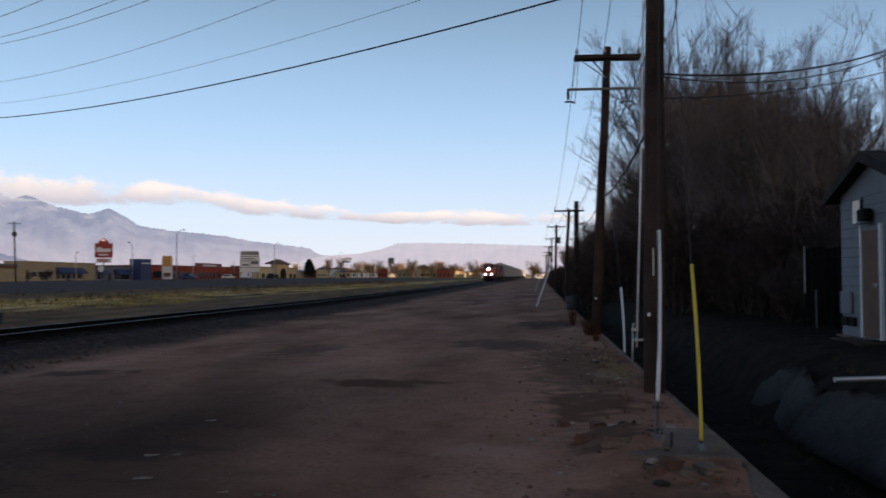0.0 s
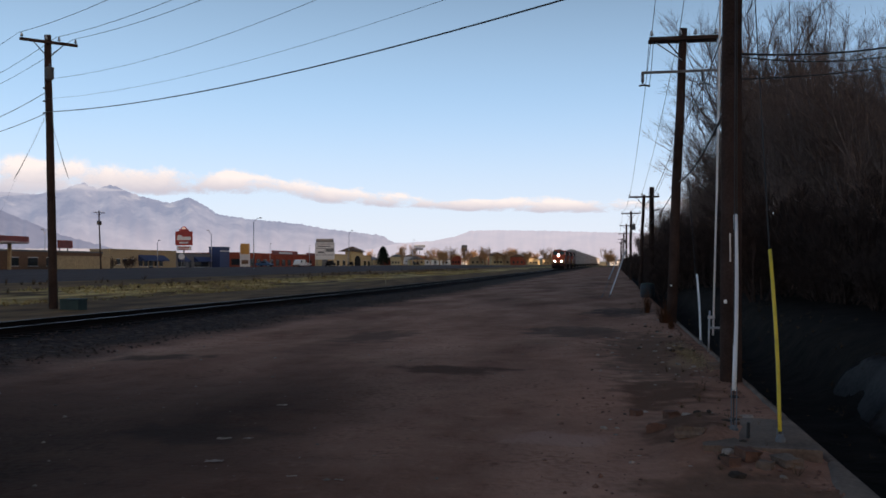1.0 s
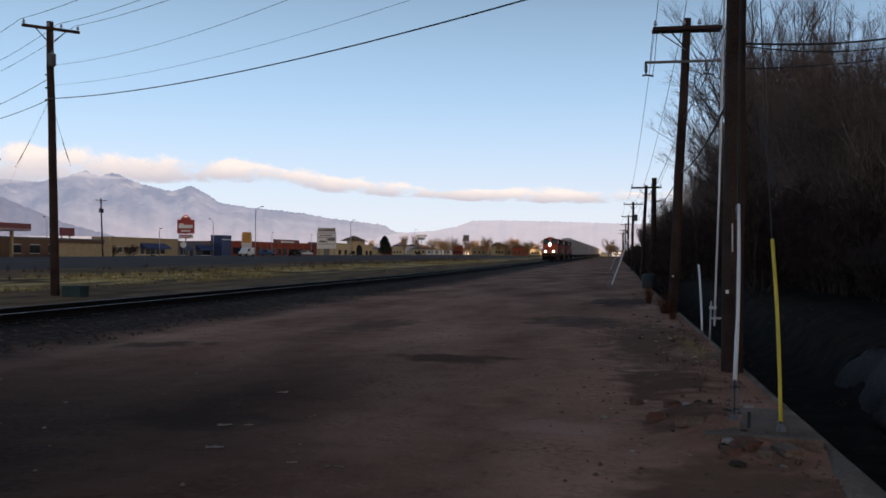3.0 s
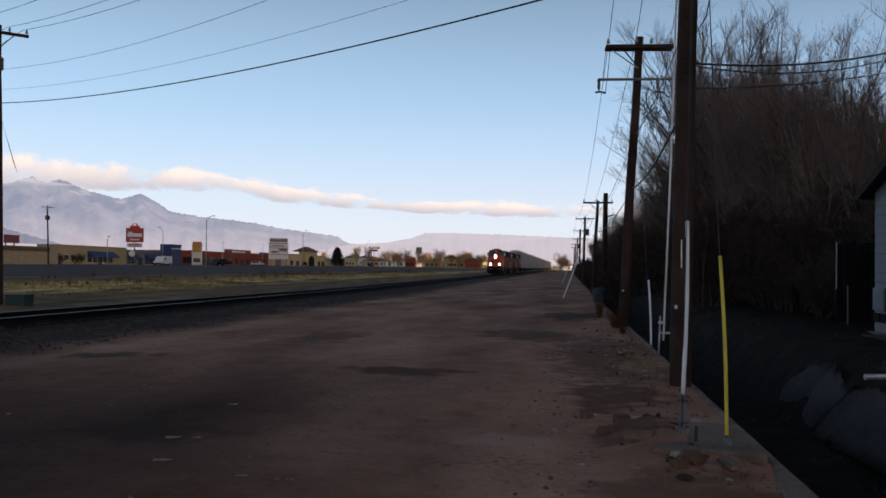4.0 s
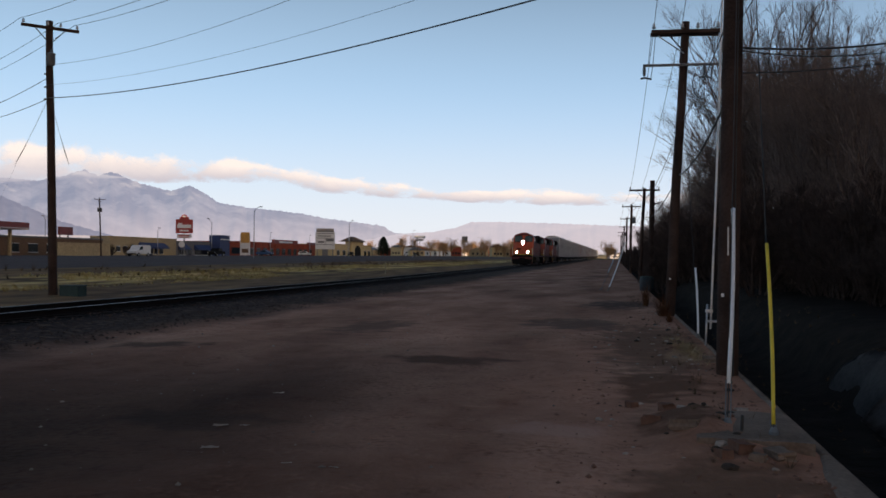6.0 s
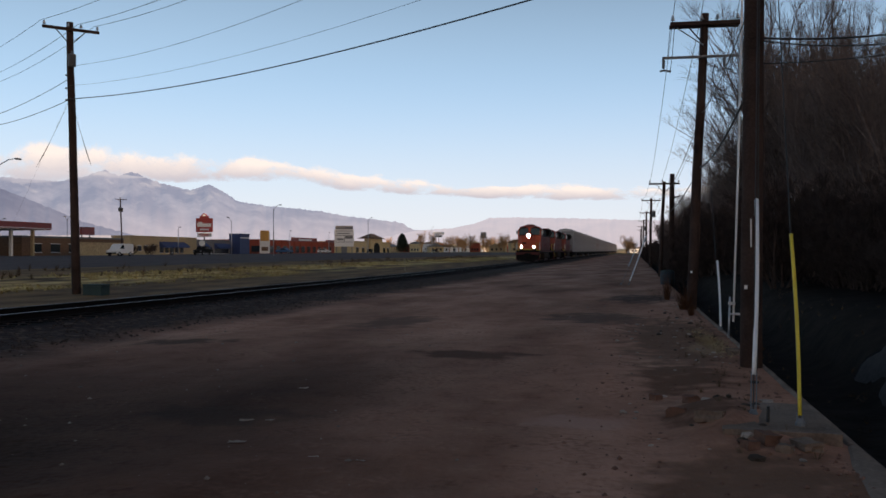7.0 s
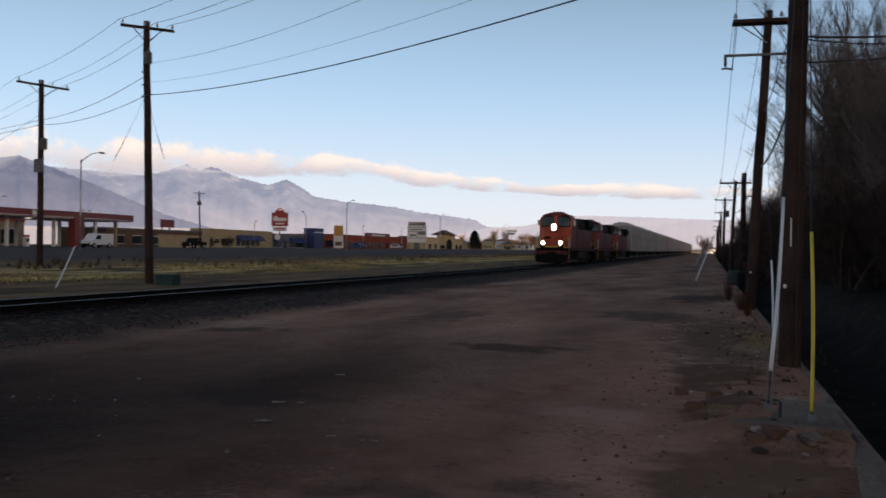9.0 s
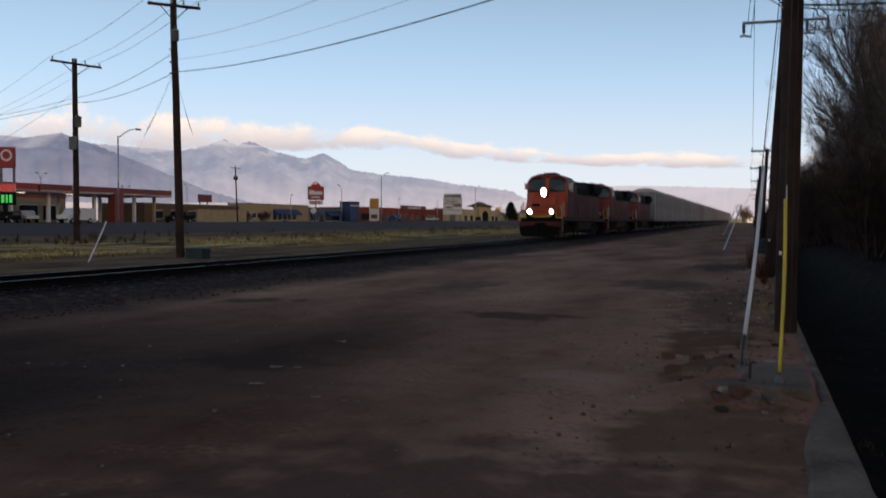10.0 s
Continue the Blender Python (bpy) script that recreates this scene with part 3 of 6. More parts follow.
        bm.faces.new([bm.verts.new(p - w), bm.verts.new(p + w), bm.verts.new(p + Vector((math.cos(an) * 0.16, math.sin(an) * 0.16, rng.uniform(0.02, 0.09))))])
    tagged(part("flattened_straw", bm, STRAW), "flattened pale straw along the ditch lip", "straw", kind="stuff")
    t = thing("drum", "dark teal plastic drum with a domed lid by the ditch", "drum", pose(1.95, 51.0, bumpy(1.95, 51.0)) @ Matrix.Scale(0.85, 4))
    part("body", lathe([(0.36, -0.05), (0.4, 0.02), (0.42, 0.3), (0.4, 0.33), (0.42, 0.36), (0.41, 0.72), (0.37, 0.76)], 16), DRUMTEAL, t, smooth=True)
    part("lid", lathe([(0.385, 0.74), (0.39, 0.79), (0.3, 0.83), (0.04, 0.85)], 16), GREEN, t, "dark domed lid", smooth=True)
    t = thing("pipe", "loose pale metal pipe lying on the ditch bank", "pipe", pose(4.5, 15.2, 0.32, 0, 0, 12))
    part("tube", tube([(-0.6, 0, 0), (1.4, 0, 0.02)], 0.035, 8), GALV, t)


# ---- poles and wires ----
def arm_box(a, b, w, h):
    """A beam from a to b."""
    a, b = Vector(a), Vector(b)
    d = (b - a).normalized()
    s = d.cross(Vector((0, 0, 1))).normalized() * w / 2
    u = s.cross(d).normalized() * h / 2
    bm = bmesh.new()
    vs = [bm.verts.new(p + i * s + j * u) for p in (a, b) for i, j in ((-1, -1), (1, -1), (1, 1), (-1, 1))]
    for f in ((3, 2, 1, 0), (4, 5, 6, 7), (0, 1, 5, 4), (1, 2, 6, 5), (2, 3, 7, 6), (3, 0, 4, 7)):
        bm.faces.new([vs[i] for i in f])
    bmesh.ops.bevel(bm, geom=bm.edges[:], offset=0.008, segments=1, affect="EDGES")
    bmesh.ops.recalc_face_normals(bm, faces=bm.faces)
    return bm


def lathe(profile, sides=10, bm=None, at=(0, 0, 0)):
    bm = bm or bmesh.new()
    rings = [[bm.verts.new((at[0] + r * math.cos(k * math.tau / sides), at[1] + r * math.sin(k * math.tau / sides), at[2] + z)) for k in range(sides)] for r, z in profile]
    for a, b in zip(rings, rings[1:]):
        for k in range(sides):
            bm.faces.new((a[k], a[(k + 1) % sides], b[(k + 1) % sides], b[k]))
    bm.faces.new(rings[0][::-1])
    bm.faces.new(rings[-1])
    return bm


INSULATOR = [(0.012, -0.03), (0.012, 0.03), (0.055, 0.04), (0.06, 0.07), (0.035, 0.09), (0.045, 0.11), (0.045, 0.13), (0.02, 0.15), (0.03, 0.17), (0.02, 0.18)]
CUTOUT = [(0.02, 0), (0.05, -0.02), (0.03, -0.06), (0.055, -0.08), (0.03, -0.12), (0.055, -0.14), (0.03, -0.18), (0.05, -0.2), (0.025, -0.3)]


def shaft_mesh(h, r0, r1, lean, seed):
    pts, rad = [], []
    for i in range(13):
        u = i / 12
        z = -0.4 + (h + 0.4) * u
        w = noise.noise(Vector((seed, z * 0.4, 0))) * 0.03
        pts.append((lean[0] * z / h + w, lean[1] * z / h, z))
        rad.append(r0 + (r1 - r0) * u)
    return tube(pts, rad, 14)


def utility_pole(x, y, h, r0, r1, lean=(0, 0), z=0.0, label="dark weathered wooden utility pole", arms=(), seed=1):
    """arms: (centre height, along, half length, drop, steel)."""
    t = thing("utility_pole", label, "utility pole", pose(x, y, z), "utility poles")
    part("shaft", shaft_mesh(h, r0, r1, lean, seed), POLE, t, smooth=True)
    for az_, along, half, steel, double in arms:
        c = Vector((lean[0] * az_ / h, lean[1] * az_ / h, az_))
        d = Vector((along[0], along[1], 0)).normalized()
        s = Vector((-d.y, d.x, 0))
        for side in ((-1, 1) if double else (-1,)):
            o = s * side * (r1 + 0.055)
            part("crossarm", arm_box(c - d * half + o, c + d * half + o, 0.06 if steel else 0.09, 0.07 if steel else 0.11), DUSTGREY if steel else POLE, t, "grey crossarm" if steel else "")
        for sg in ((-1,) if double else (-1, 1)):
            if not steel:
                part("brace", arm_box(c + d * sg * half * 0.55 - s * r1, c - Vector((0, 0, 0.6)) - s * r1, 0.03, 0.035), POLE, t)
        for u in ((-0.93, -0.1, 0.35, 0.93) if not steel else (-0.97, 0.5, 0.97)):
            p = c + d * half * u - s * (r1 + 0.055)
            if steel:
                part("cutout", lathe(CUTOUT, 8, at=p), POLEGREY, t, "hanging fuse cutout", smooth=True)
                part("cutout_bracket", tube([p + Vector((-0.1, 0, -0.36)), p + Vector((0.02, 0, -0.34)), p + Vector((0.2, 0, -0.38))], 0.03, 6), POLEGREY, t)
                part("lead_wire", tube([p + Vector((0.18, 0, -0.36)), p + Vector((0.24, 0, 0.1)), p + Vector((0.3, 0, 0.85))], 0.009, 5), CABLE, t)
            else:
                part("insulator", lathe(INSULATOR, 8, at=p + Vector((0, 0, 0.06))), GALV, t, "pin insulator", smooth=True)
    return t


def transformer(parent, x, y, z, s=1.0):
    part("transformer", lathe([(0.16 * s, 0), (0.2 * s, 0.03), (0.2 * s, 0.55 * s), (0.21 * s, 0.56 * s), (0.21 * s, 0.6 * s), (0.1 * s, 0.66 * s), (0.03, 0.68 * s), (0.03, 0.8 * s)], 12, at=(x, y, z)), POLEGREY, parent, "grey can transformer", smooth=True)


def wire(a, b, sag, r=0.008, label="thin black overhead wire", name="overhead_wire"):
    tagged(part(name, tube(span(a, b, sag), r, 5), CABLE, smooth=True), label, "wire", "overhead wires")


def guard(bot, top, material, end, label, r=0.016, floor=0.0, strand=0.0055):
    """A guy wire under a plastic guard, with its anchor."""
    bot, top = Vector(bot), Vector(top)
    d = (top - bot).normalized()
    g = bot - d * ((bot.z - floor) / d.z)
    t = thing("guy_wire", label, "guy wire", pose(*g), "guy wires")
    q = [bot.lerp(top, i / 8) + Vector((math.sin(i * math.pi / 8) * 0.014, 0, 0)) for i in range(9)]
    part("guard", tube([p - g for p in q], r, 10), material, t, smooth=True)
    part("strand", tube([g * 0 - d * 0.15, Vector(end) - g], strand, 6), CABLE, t)
    for o in (-0.022, 0.022):
        part("anchor_rod", tube([Vector((o, 0, -0.05)), Vector((o, 0, 0)) + d * ((bot - g).length + 0.03)], 0.006, 6), POLEGREY, t)
    part("anchor_eye", lathe([(0.03, -0.06), (0.04, -0.02), (0.04, 0.02), (0.02, 0.05)], 8), POLEGREY, t)


def build_poles():
    near = utility_pole(1.88, 16.35, 10.6, 0.15, 0.115, (0.14, 0), label="tall brown wooden utility pole beside the ditch", arms=[(9.6, (0.65, 0.76), 1.15, False, False)], seed=3)
    part("tag", box(-0.1, -0.165, 1.06, -0.06, -0.145, 1.11, 0.004), WHITE_PL, near, "small pale reflector tag")
    part("tag", box(-0.02, -0.16, 1.62, 0.0, -0.148, 2.0, 0.002), GALV, near)
    part("ground_wire", tube([(0.06, -0.155, 0), (0.09, -0.15, 3), (0.14, -0.13, 7)], 0.008, 5), CABLE, near)
    p2 = utility_pole(1.87, 29.9, 8.15, 0.15, 0.11, (0.41, 0), label="wooden utility pole with double crossarm and cutouts",
                      arms=[(7.85, (1, 0.05), 0.93, False, True), (6.93, (1, 0.02), 1.1, True, False)], seed=5)
    part("tag", box(-0.02, -0.17, 1.0, 0.03, -0.15, 1.05, 0.004), WHITE_PL, p2)
    part("drip_loop", tube([(0.85 + 0.26 * math.cos(math.pi * (0.75 + k / 10)), -0.15, 6.4 + 0.42 * math.sin(math.pi * (0.75 + k / 10))) for k in range(13)], 0.012, 6), CABLE, p2)
    part("brace_rod", tube([(-0.35, -0.17, 7.75), (0.36, -0.13, 7.25)], 0.018, 6), GALV, p2)
    utility_pole(1.98, 66, 6.2, 0.12, 0.1, (0.3, 0), label="wooden utility pole with a thin crossarm", arms=[(6.05, (1, 0), 0.98, False, False)], seed=7, z=rise(66))
    p4 = utility_pole(2.75, 68, 6.85, 0.2, 0.16, (0.12, 0), label="thick dark wooden utility pole among trees", seed=9, z=rise(68))
    part("bracket", arm_box((0.1, -0.2, 5.2), (0.6, -0.2, 5.35), 0.06, 0.08), POLE, p4)
    for i, (x, y, h) in enumerate(((2.0, 104, 7.2), (2.0, 142, 7.4), (2.0, 180, 7.4), (2.0, 222, 7.4), (2.0, 266, 7.6))):
        p = utility_pole(x, y, h, 0.15, 0.12, (0.1, 0), z=rise(y), arms=[(h - 0.25, (1, 0), 1.0, False, False)], seed=11 + i)
        if i in (0, 2):
            transformer(p, 0.35, -0.1, h - 2.0)
    # across the track
    lp = utility_pole(-20.5, 35.45, 10.45, 0.17, 0.125, (-0.28, 0), label="wooden utility pole with one crossarm and transformer", arms=[(10.15, (0.69, 0.73), 1.04, False, False)], seed=21)
    transformer(lp, -0.02, -0.26, 8.7, 0.75)
    for k, z in enumerate((8.4, 7.9, 7.45)):
        part("bracket", box(-0.4, -0.12, z, -0.1, -0.06, z + 0.05, 0.004), POLE, lp)
    lp2 = utility_pole(-33.0, 44.5, 9.75, 0.17, 0.13, (-0.05, 0), z=0.45, label="wooden utility pole with a transformer and crossarm", arms=[(9.45, (0.3, 0.95), 1.5, False, False)], seed=23)
    transformer(lp2, 0.22, -0.1, 6.1, 0.9)
    part("meter_box", box(-0.22, -0.3, 4.9, 0.22, -0.14, 5.6, 0.02), POLEGREY, lp2)
    bm = bmesh.new()
    rng = random.Random(31)
    for k in range(90):
        an = rng.random() * math.tau
        o = Vector((math.cos(an), math.sin(an), 0)) * rng.uniform(0, 0.12)
        tip = Vector((math.cos(an) * 0.22, math.sin(an) * 0.22, rng.uniform(0.25, 0.75)))
        w = Vector((-math.sin(an), math.cos(an), 0)) * 0.012
        bm.faces.new([bm.verts.new(o - w), bm.verts.new(o + w), bm.verts.new(o + tip)])
    c = thing("weed_clump", "rust-coloured dry weeds at the foot of a pole", "weeds", pose(1.68, 29.6, -0.02))
    part("foliage", bm, RUSTWEED, c)
    copy_thing(c, pose(1.4, 35.0, bumpy(1.4, 35.0)) @ Matrix.Diagonal((0.7, 0.7, 1.4, 1)))
    copy_thing(c, pose(1.72, 27.2, bumpy(1.72, 27.2)) @ Matrix.Scale(0.5, 4))
    st = thing("steel_stake", "short dark steel stake in the concrete pad", "stake", pose(1.42, 11.3, 0.1))
    part("rod", tube([(0, 0, -0.1), (0.01, 0, 0.16)], 0.014, 8), CABLE, st)
    # three line wires from the arm to the near pole and on to the far one
    d = Vector((0.69, 0.73, 0))
    e = Vector((0.65, 0.76, 0))
    for u, zb in ((-0.93, 9.7), (0.35, 9.7), (0.93, 9.7)):
        a = Vector((-20.78, 35.35, 10.4)) + d * u * 1.04
        wire(a, Vector((2.0, 16.3, zb + 0.1)) + e * u * 1.15, 0.75, 0.009)
        wire(a, Vector((-33.05, 44.5, 10.15)) + Vector((0.3, 0.95, 0)) * u * 1.5, 0.25, 0.009)
        wire(Vector((-33.05, 44.5, 10.15)) + Vector((0.3, 0.95, 0)) * u * 1.5, Vector((-98, 96, 14)) + Vector((u, u, 0)), 1.2, 0.008)
    wire((-20.75, 35.3, 8.75), (2.0, 16.25, 7.9), 0.75, 0.006)
    wire((-20.75, 35.3, 8.0), (2.0, 16.25, 6.6), 0.55, 0.0045)
    wire((-20.75, 35.3, 7.5), (2.0, 16.25, 5.86), 0.45, 0.016, "heavy black overhead cable crossing the track")
    for z0, z1, r in ((8.3, 8.1, 0.012), (7.5, 7.85, 0.013)):
        wire((-20.85, 35.5, z0), (-33, 44.4, z1), 0.3, r)
        wire((-33, 44.4, z1), (-80, 74, z1 + 3.6), 0.8, r)
    wire((-33, 44.4, 8.4), (-60, 62, 6.2), 0.5, 0.008)
    # hanging guy tails on the pole across the track
    for dx in (-1.2, 1.1):
        tagged(part("guy_strand", tube(span((-20.7, 35.4, 7.6), (-20.7 + dx, 35.0, 4.9), 0.1, 6), [0.006, 0.006, 0.006, 0.006, 0.013, 0.016, 0.004], 5), CABLE), "loose guy strand hanging from the pole", "wire", "overhead wires")
    # cables from the near pole to the house
    wire((1.96, 16.35, 4.45), (7.0, 21.83, 5.95), 0.18, 0.016, "heavy black service cable to the house")
    wire((1.96, 16.35, 4.42), (7.0, 21.6, 5.85), 0.28, 0.01)
    wire((1.96, 16.35, 4.1), (7.0, 21.85, 5.55), 0.12, 0.009)
    wire((2.02, 16.4, 6.9), (9.2, 40, 10.3), 0.25, 0.008)
    wire((2.02, 16.4, 7.4), (8.2, 40, 9.9), 0.3, 0.006)
    part("cable_loop", tube([(0.12, -0.12, 6.0), (0.3, -0.14, 5.75), (0.36, -0.14, 5.4), (0.3, -0.14, 5.05), (0.12, -0.13, 4.75)], 0.009, 6), CABLE, near)
    mast = thing("service_mast", "thin steel service mast on the house roof", "mast", pose(7.0, 21.9, 3.6))
    part("tube", tube([(0, 0, 0), (0, 0, 2.4)], 0.03, 8), GALV, mast)
    # the line along the ditch
    top = Vector((2.28, 29.85, 8.05))
    for dx, nz in ((-0.85, 9.85), (-0.1, 9.6), (0.85, 9.8)):
        wire(top + Vector((dx, 0, 0.05)), (1.98 + dx * 0.7, 16.4 + dx * 0.8, nz), 0.12, 0.009)
        wire(top + Vector((dx, 0, 0.05)), (2.25 + dx, 66, 6.3 + rise(66)), 0.35, 0.009)
        wire((2.25 + dx, 66, 6.3 + rise(66)), (2.1 + dx, 104, 7.15 + rise(104)), 0.3, 0.009)
        wire((2.1 + dx, 104, 7.15 + rise(104)), (2.1 + dx, 180, 7.3 + rise(180)), 0.6, 0.01)
        wire(top + Vector((dx * 1.1, -0.1, -0.3)), top + Vector((dx * 1.2, -0.15, -1.15)), -0.05, 0.008, "short jumper wire on the crossarm")
    wire((2.0, 16.45, 4.05), (2.12, 29.8, 3.9), 0.25, 0.02, "thick black cable bundle between two poles")
    wire((2.0, 16.45, 5.2), (2.18, 29.8, 5.4), 0.2, 0.011)
    wire((2.12, 29.9, 3.9), (2.2, 66, 4.2), 0.4, 0.016)
    wire((2.18, 29.9, 5.4), (2.2, 66, 5.3), 0.4, 0.011)
    # guy wires with guards
    guard((1.38, 11.83, 0.457), (1.537, 12.87, 2.074), WHITE_PL, (2.02, 16.3, 7.5), "guy wire in a white plastic guard", r=0.02, floor=0.13)
    guard((1.67, 11.24, 0.2), (1.727, 12.007, 1.71), YELLOW_PL, (2.03, 16.3, 10.0), "guy wire in a yellow plastic guard", floor=0.13)
    guard((2.06, 22.99, 0.05), (2.06, 23.7, 1.38), WHITE_PL, (2.22, 29.8, 6.4), "guy wire in a short white guard", 0.022)
    guard((0.13, 50.1, 0.2), (0.92, 51.3, 2.4), WHITE_PL, (2.2, 65.9, 5.6), "leaning guy wire in a pale guard", 0.035)
    guard((0.05, 52.1, 0.9), (0.52, 53.2, 2.05), GALV, (2.3, 65.9, 5.0), "leaning guy wire in a grey guard", 0.03)
    guard((-19.32, 28.42, 0.17), (-19.56, 29.65, 1.5), WHITE_PL, (-20.7, 35.35, 7.6), "guy wire in a pale guard on the grass", 0.027, strand=0.0018)
    t = thing("riser_pipe", "tall thin galvanised riser pipe beside the ditch", "pipe", pose(2.09, 20.8, 0))
    part("riser", tube([(0, 0, 0.3), (0.09, 0, 2.8), (0.19, 0, 6.4), (0.26, 0, 9)], 0.02, 8), WHITE_PL, t, smooth=True)
    part("lower_pipe", tube([(-0.09, 0, -0.2), (-0.055, 0, 0.75)], 0.018, 8), GALV, t, smooth=True)
    part("clamp", box(-0.09, -0.03, 0.6, 0.04, 0.03, 0.66, 0.006), GALV, t)
    part("clamp", box(-0.07, -0.03, 0.42, 0.12, 0.03, 0.46, 0.006), GALV, t)
    b = thing("cable_cabinet", "low dark green utility cabinet by a pole", "cabinet", pose(-19.52, 35.2, 0))
    part("body", box(-0.38, -0.3, -0.05, 0.38, 0.3, 0.4, 0.02), GREEN, b)
    part("lid", box(-0.4, -0.32, 0.4, 0.4, 0.32, 0.46, 0.02), GREEN, b)
    m = thing("marker_stake", "thin pale marker stake in the grass", "marker", pose(-19.3, 83, 0.06))
    part("stake", box(-0.03, -0.015, -0.1, 0.03, 0.015, 1.1, 0.006), TAN, m)


# ---- train ----
TRAIN = []


def wheel(bm, x, y):
    for r, w in ((0.53, 0.07), (0.57, 0.03)):
        c = bmesh.ops.create_cone(bm, cap_ends=True, segments=20, radius1=r, radius2=r * 0.97, depth=w)
        bmesh.ops.transform(bm, matrix=pose(x - math.copysign(0.05, x) * (r > 0.55), y, 0.55, 0, 90, 0), verts=c["verts"])


def bogie(parent, y, axles, gap):
    t = part("bogie", box(-0.9, y - 0.3, 0.5, 0.9, y + 0.3, 0.95, 0.05), BLACK, parent)
    for s in (-1, 1):
        half = gap * (axles - 1) / 2
        part("side_frame", prism([(y - half - 0.55, 0.45), (y - half - 0.2, 0.85), (y - half * 0.5, 1.0), (y + half * 0.5, 1.0), (y + half + 0.2, 0.85), (y + half + 0.55, 0.45), (y + half * 0.4, 0.3), (y - half * 0.4, 0.3)], s * 0.98, s * 1.12, "x"), BLACK, t)
        for a in range(axles):
            bm = bmesh.new()
            wheel(bm, s * 0.76, y + (a - (axles - 1) / 2) * gap)
            part("wheel", bm, STEEL, t)


def ring_disc(r, depth, y, x, z, sides=20):
    bm = bmesh.new()
    bmesh.ops.create_cone(bm, cap_ends=True, segments=sides, radius1=r, radius2=r * 0.9, depth=depth)
    bmesh.ops.transform(bm, matrix=pose(x, y, z, 90, 0, 0), verts=bm.verts)
    return bm


def shroud(r, depth, y, x, z):
    """A short open ring round a lamp, added to keep its light off the nose."""
    bm = bmesh.new()
    bmesh.ops.create_cone(bm, cap_ends=False, segments=20, radius1=r, radius2=r, depth=depth)
    bmesh.ops.solidify(bm, geom=bm.faces[:], thickness=0.03)
    bmesh.ops.transform(bm, matrix=pose(x, y, z, 90, 0, 0), verts=bm.verts)
    return bm


def locomotive(lead):
    t = thing("locomotive", "orange and black diesel locomotive with lit headlights" if lead else "orange and black trailing diesel locomotive", "locomotive", group="locomotives")
    paint = ORANGE if lead else DULL
    part("underframe", box(-1.5, 0.7, 1.15, 1.5, 21.6, 1.5, 0.04), BLACK, t)
    part("sill_stripe", box(-1.515, 1.4, 1.3, 1.515, 21.0, 1.42), SHADE_GRIME, t)
    part("pilot", prism([(-1.5, 0.2), (1.5, 0.2), (1.55, 1.2), (-1.55, 1.2)], 0.45, 0.8), SHADE_GRIME, t)
    plow = prism([(-1.3, 0.16), (-0.7, 0.08), (0, 0.06), (0.7, 0.08), (1.3, 0.16), (1.52, 0.8), (0.7, 0.92), (0, 0.95), (-0.7, 0.92), (-1.52, 0.8)], 0.2, 0.5)
    for v in plow.verts:
        if v.co.y < 0.3:
            v.co.y -= 0.28 * (1 - abs(v.co.x) / 1.52)
    part("plow", plow, BLACK, t)
    part("draft_pocket", box(-0.4, 0.38, 0.62, 0.4, 0.46, 1.12, 0.03), BLACK, t)
    part("coupler", box(-0.18, -0.2, 0.7, 0.18, 0.6, 1.05, 0.05), BLACK, t)
    part("anticlimber", prism([(-0.85, 1.62), (-0.3, 1.5), (0.3, 1.5), (0.85, 1.62), (0.85, 1.7), (0.3, 1.58), (-0.3, 1.58), (-0.85, 1.7)], 0.5, 0.56), YELLOW_PL, t, "yellow edge strip")
    # nose, cab
    nose = prism([(-1.45, 2.8), (-1.45, 1.95), (-0.95, 1.5), (0.95, 1.5), (1.45, 1.95), (1.45, 2.8)], 1.5, 3.5, "z")
    for v in nose.verts:
        if v.co.z > 3:
            v.co.y += 0.42 * (2.8 - v.co.y) / 1.3
            v.co.x *= 0.96
            v.co.z -= 0.14 * abs(v.co.x)
    bmesh.ops.bevel(nose, geom=nose.edges[:], offset=0.07, segments=2, affect="EDGES")
    part("nose", nose, paint, t)
    part("nose_door", box(0.35, 1.47, 1.62, 0.88, 1.54, 2.85, 0.02), paint, t)
    part("nose_emblem", box(-0.85, 1.5, 2.3, -0.3, 1.56, 2.5, 0.005), BLACK, t, "dark bar of lettering on the nose")
    cab = prism([(-1.52, 1.5), (1.52, 1.5), (1.52, 4.1), (1.22, 4.5), (0.6, 4.7), (-0.6, 4.7), (-1.22, 4.5), (-1.52, 4.1)], 2.6, 5.4)
    for v in cab.verts:
        if v.co.y < 3 and v.co.z > 3:
            v.co.y += (v.co.z - 3.0) * 0.22
    # side faces get the darker orange, which paints in their shade
    for f in cab.faces:
        f.material_index = 1 if abs(f.normal.x) > 0.8 else 0
    part("cab", cab, [paint, SHADE_GRIME], t)

    def rake(bm):
        for v in bm.verts:
            v.co.y += 0.0955 * (v.co.z - 1.5) + max(0, v.co.z - 4.1) * 0.125
        return bm

    part("window_surround", rake(prism([(-1.46, 3.42), (1.46, 3.42), (1.46, 4.1), (1.2, 4.4), (-1.2, 4.4), (-1.46, 4.1)], 2.565, 2.66)), BLACK, t, "black surround of the windscreen")
    part("center_post", rake(prism([(-0.12, 3.42), (0.12, 3.42), (0.16, 4.42), (-0.16, 4.42)], 2.53, 2.66)), paint, t)
    for s in (-1, 1):
        part("cab_corner", rake(prism([(s * 1.38, 3.42), (s * 1.5, 3.42), (s * 1.5, 4.1), (s * 1.38, 4.22)], 2.55, 2.66)), paint, t)
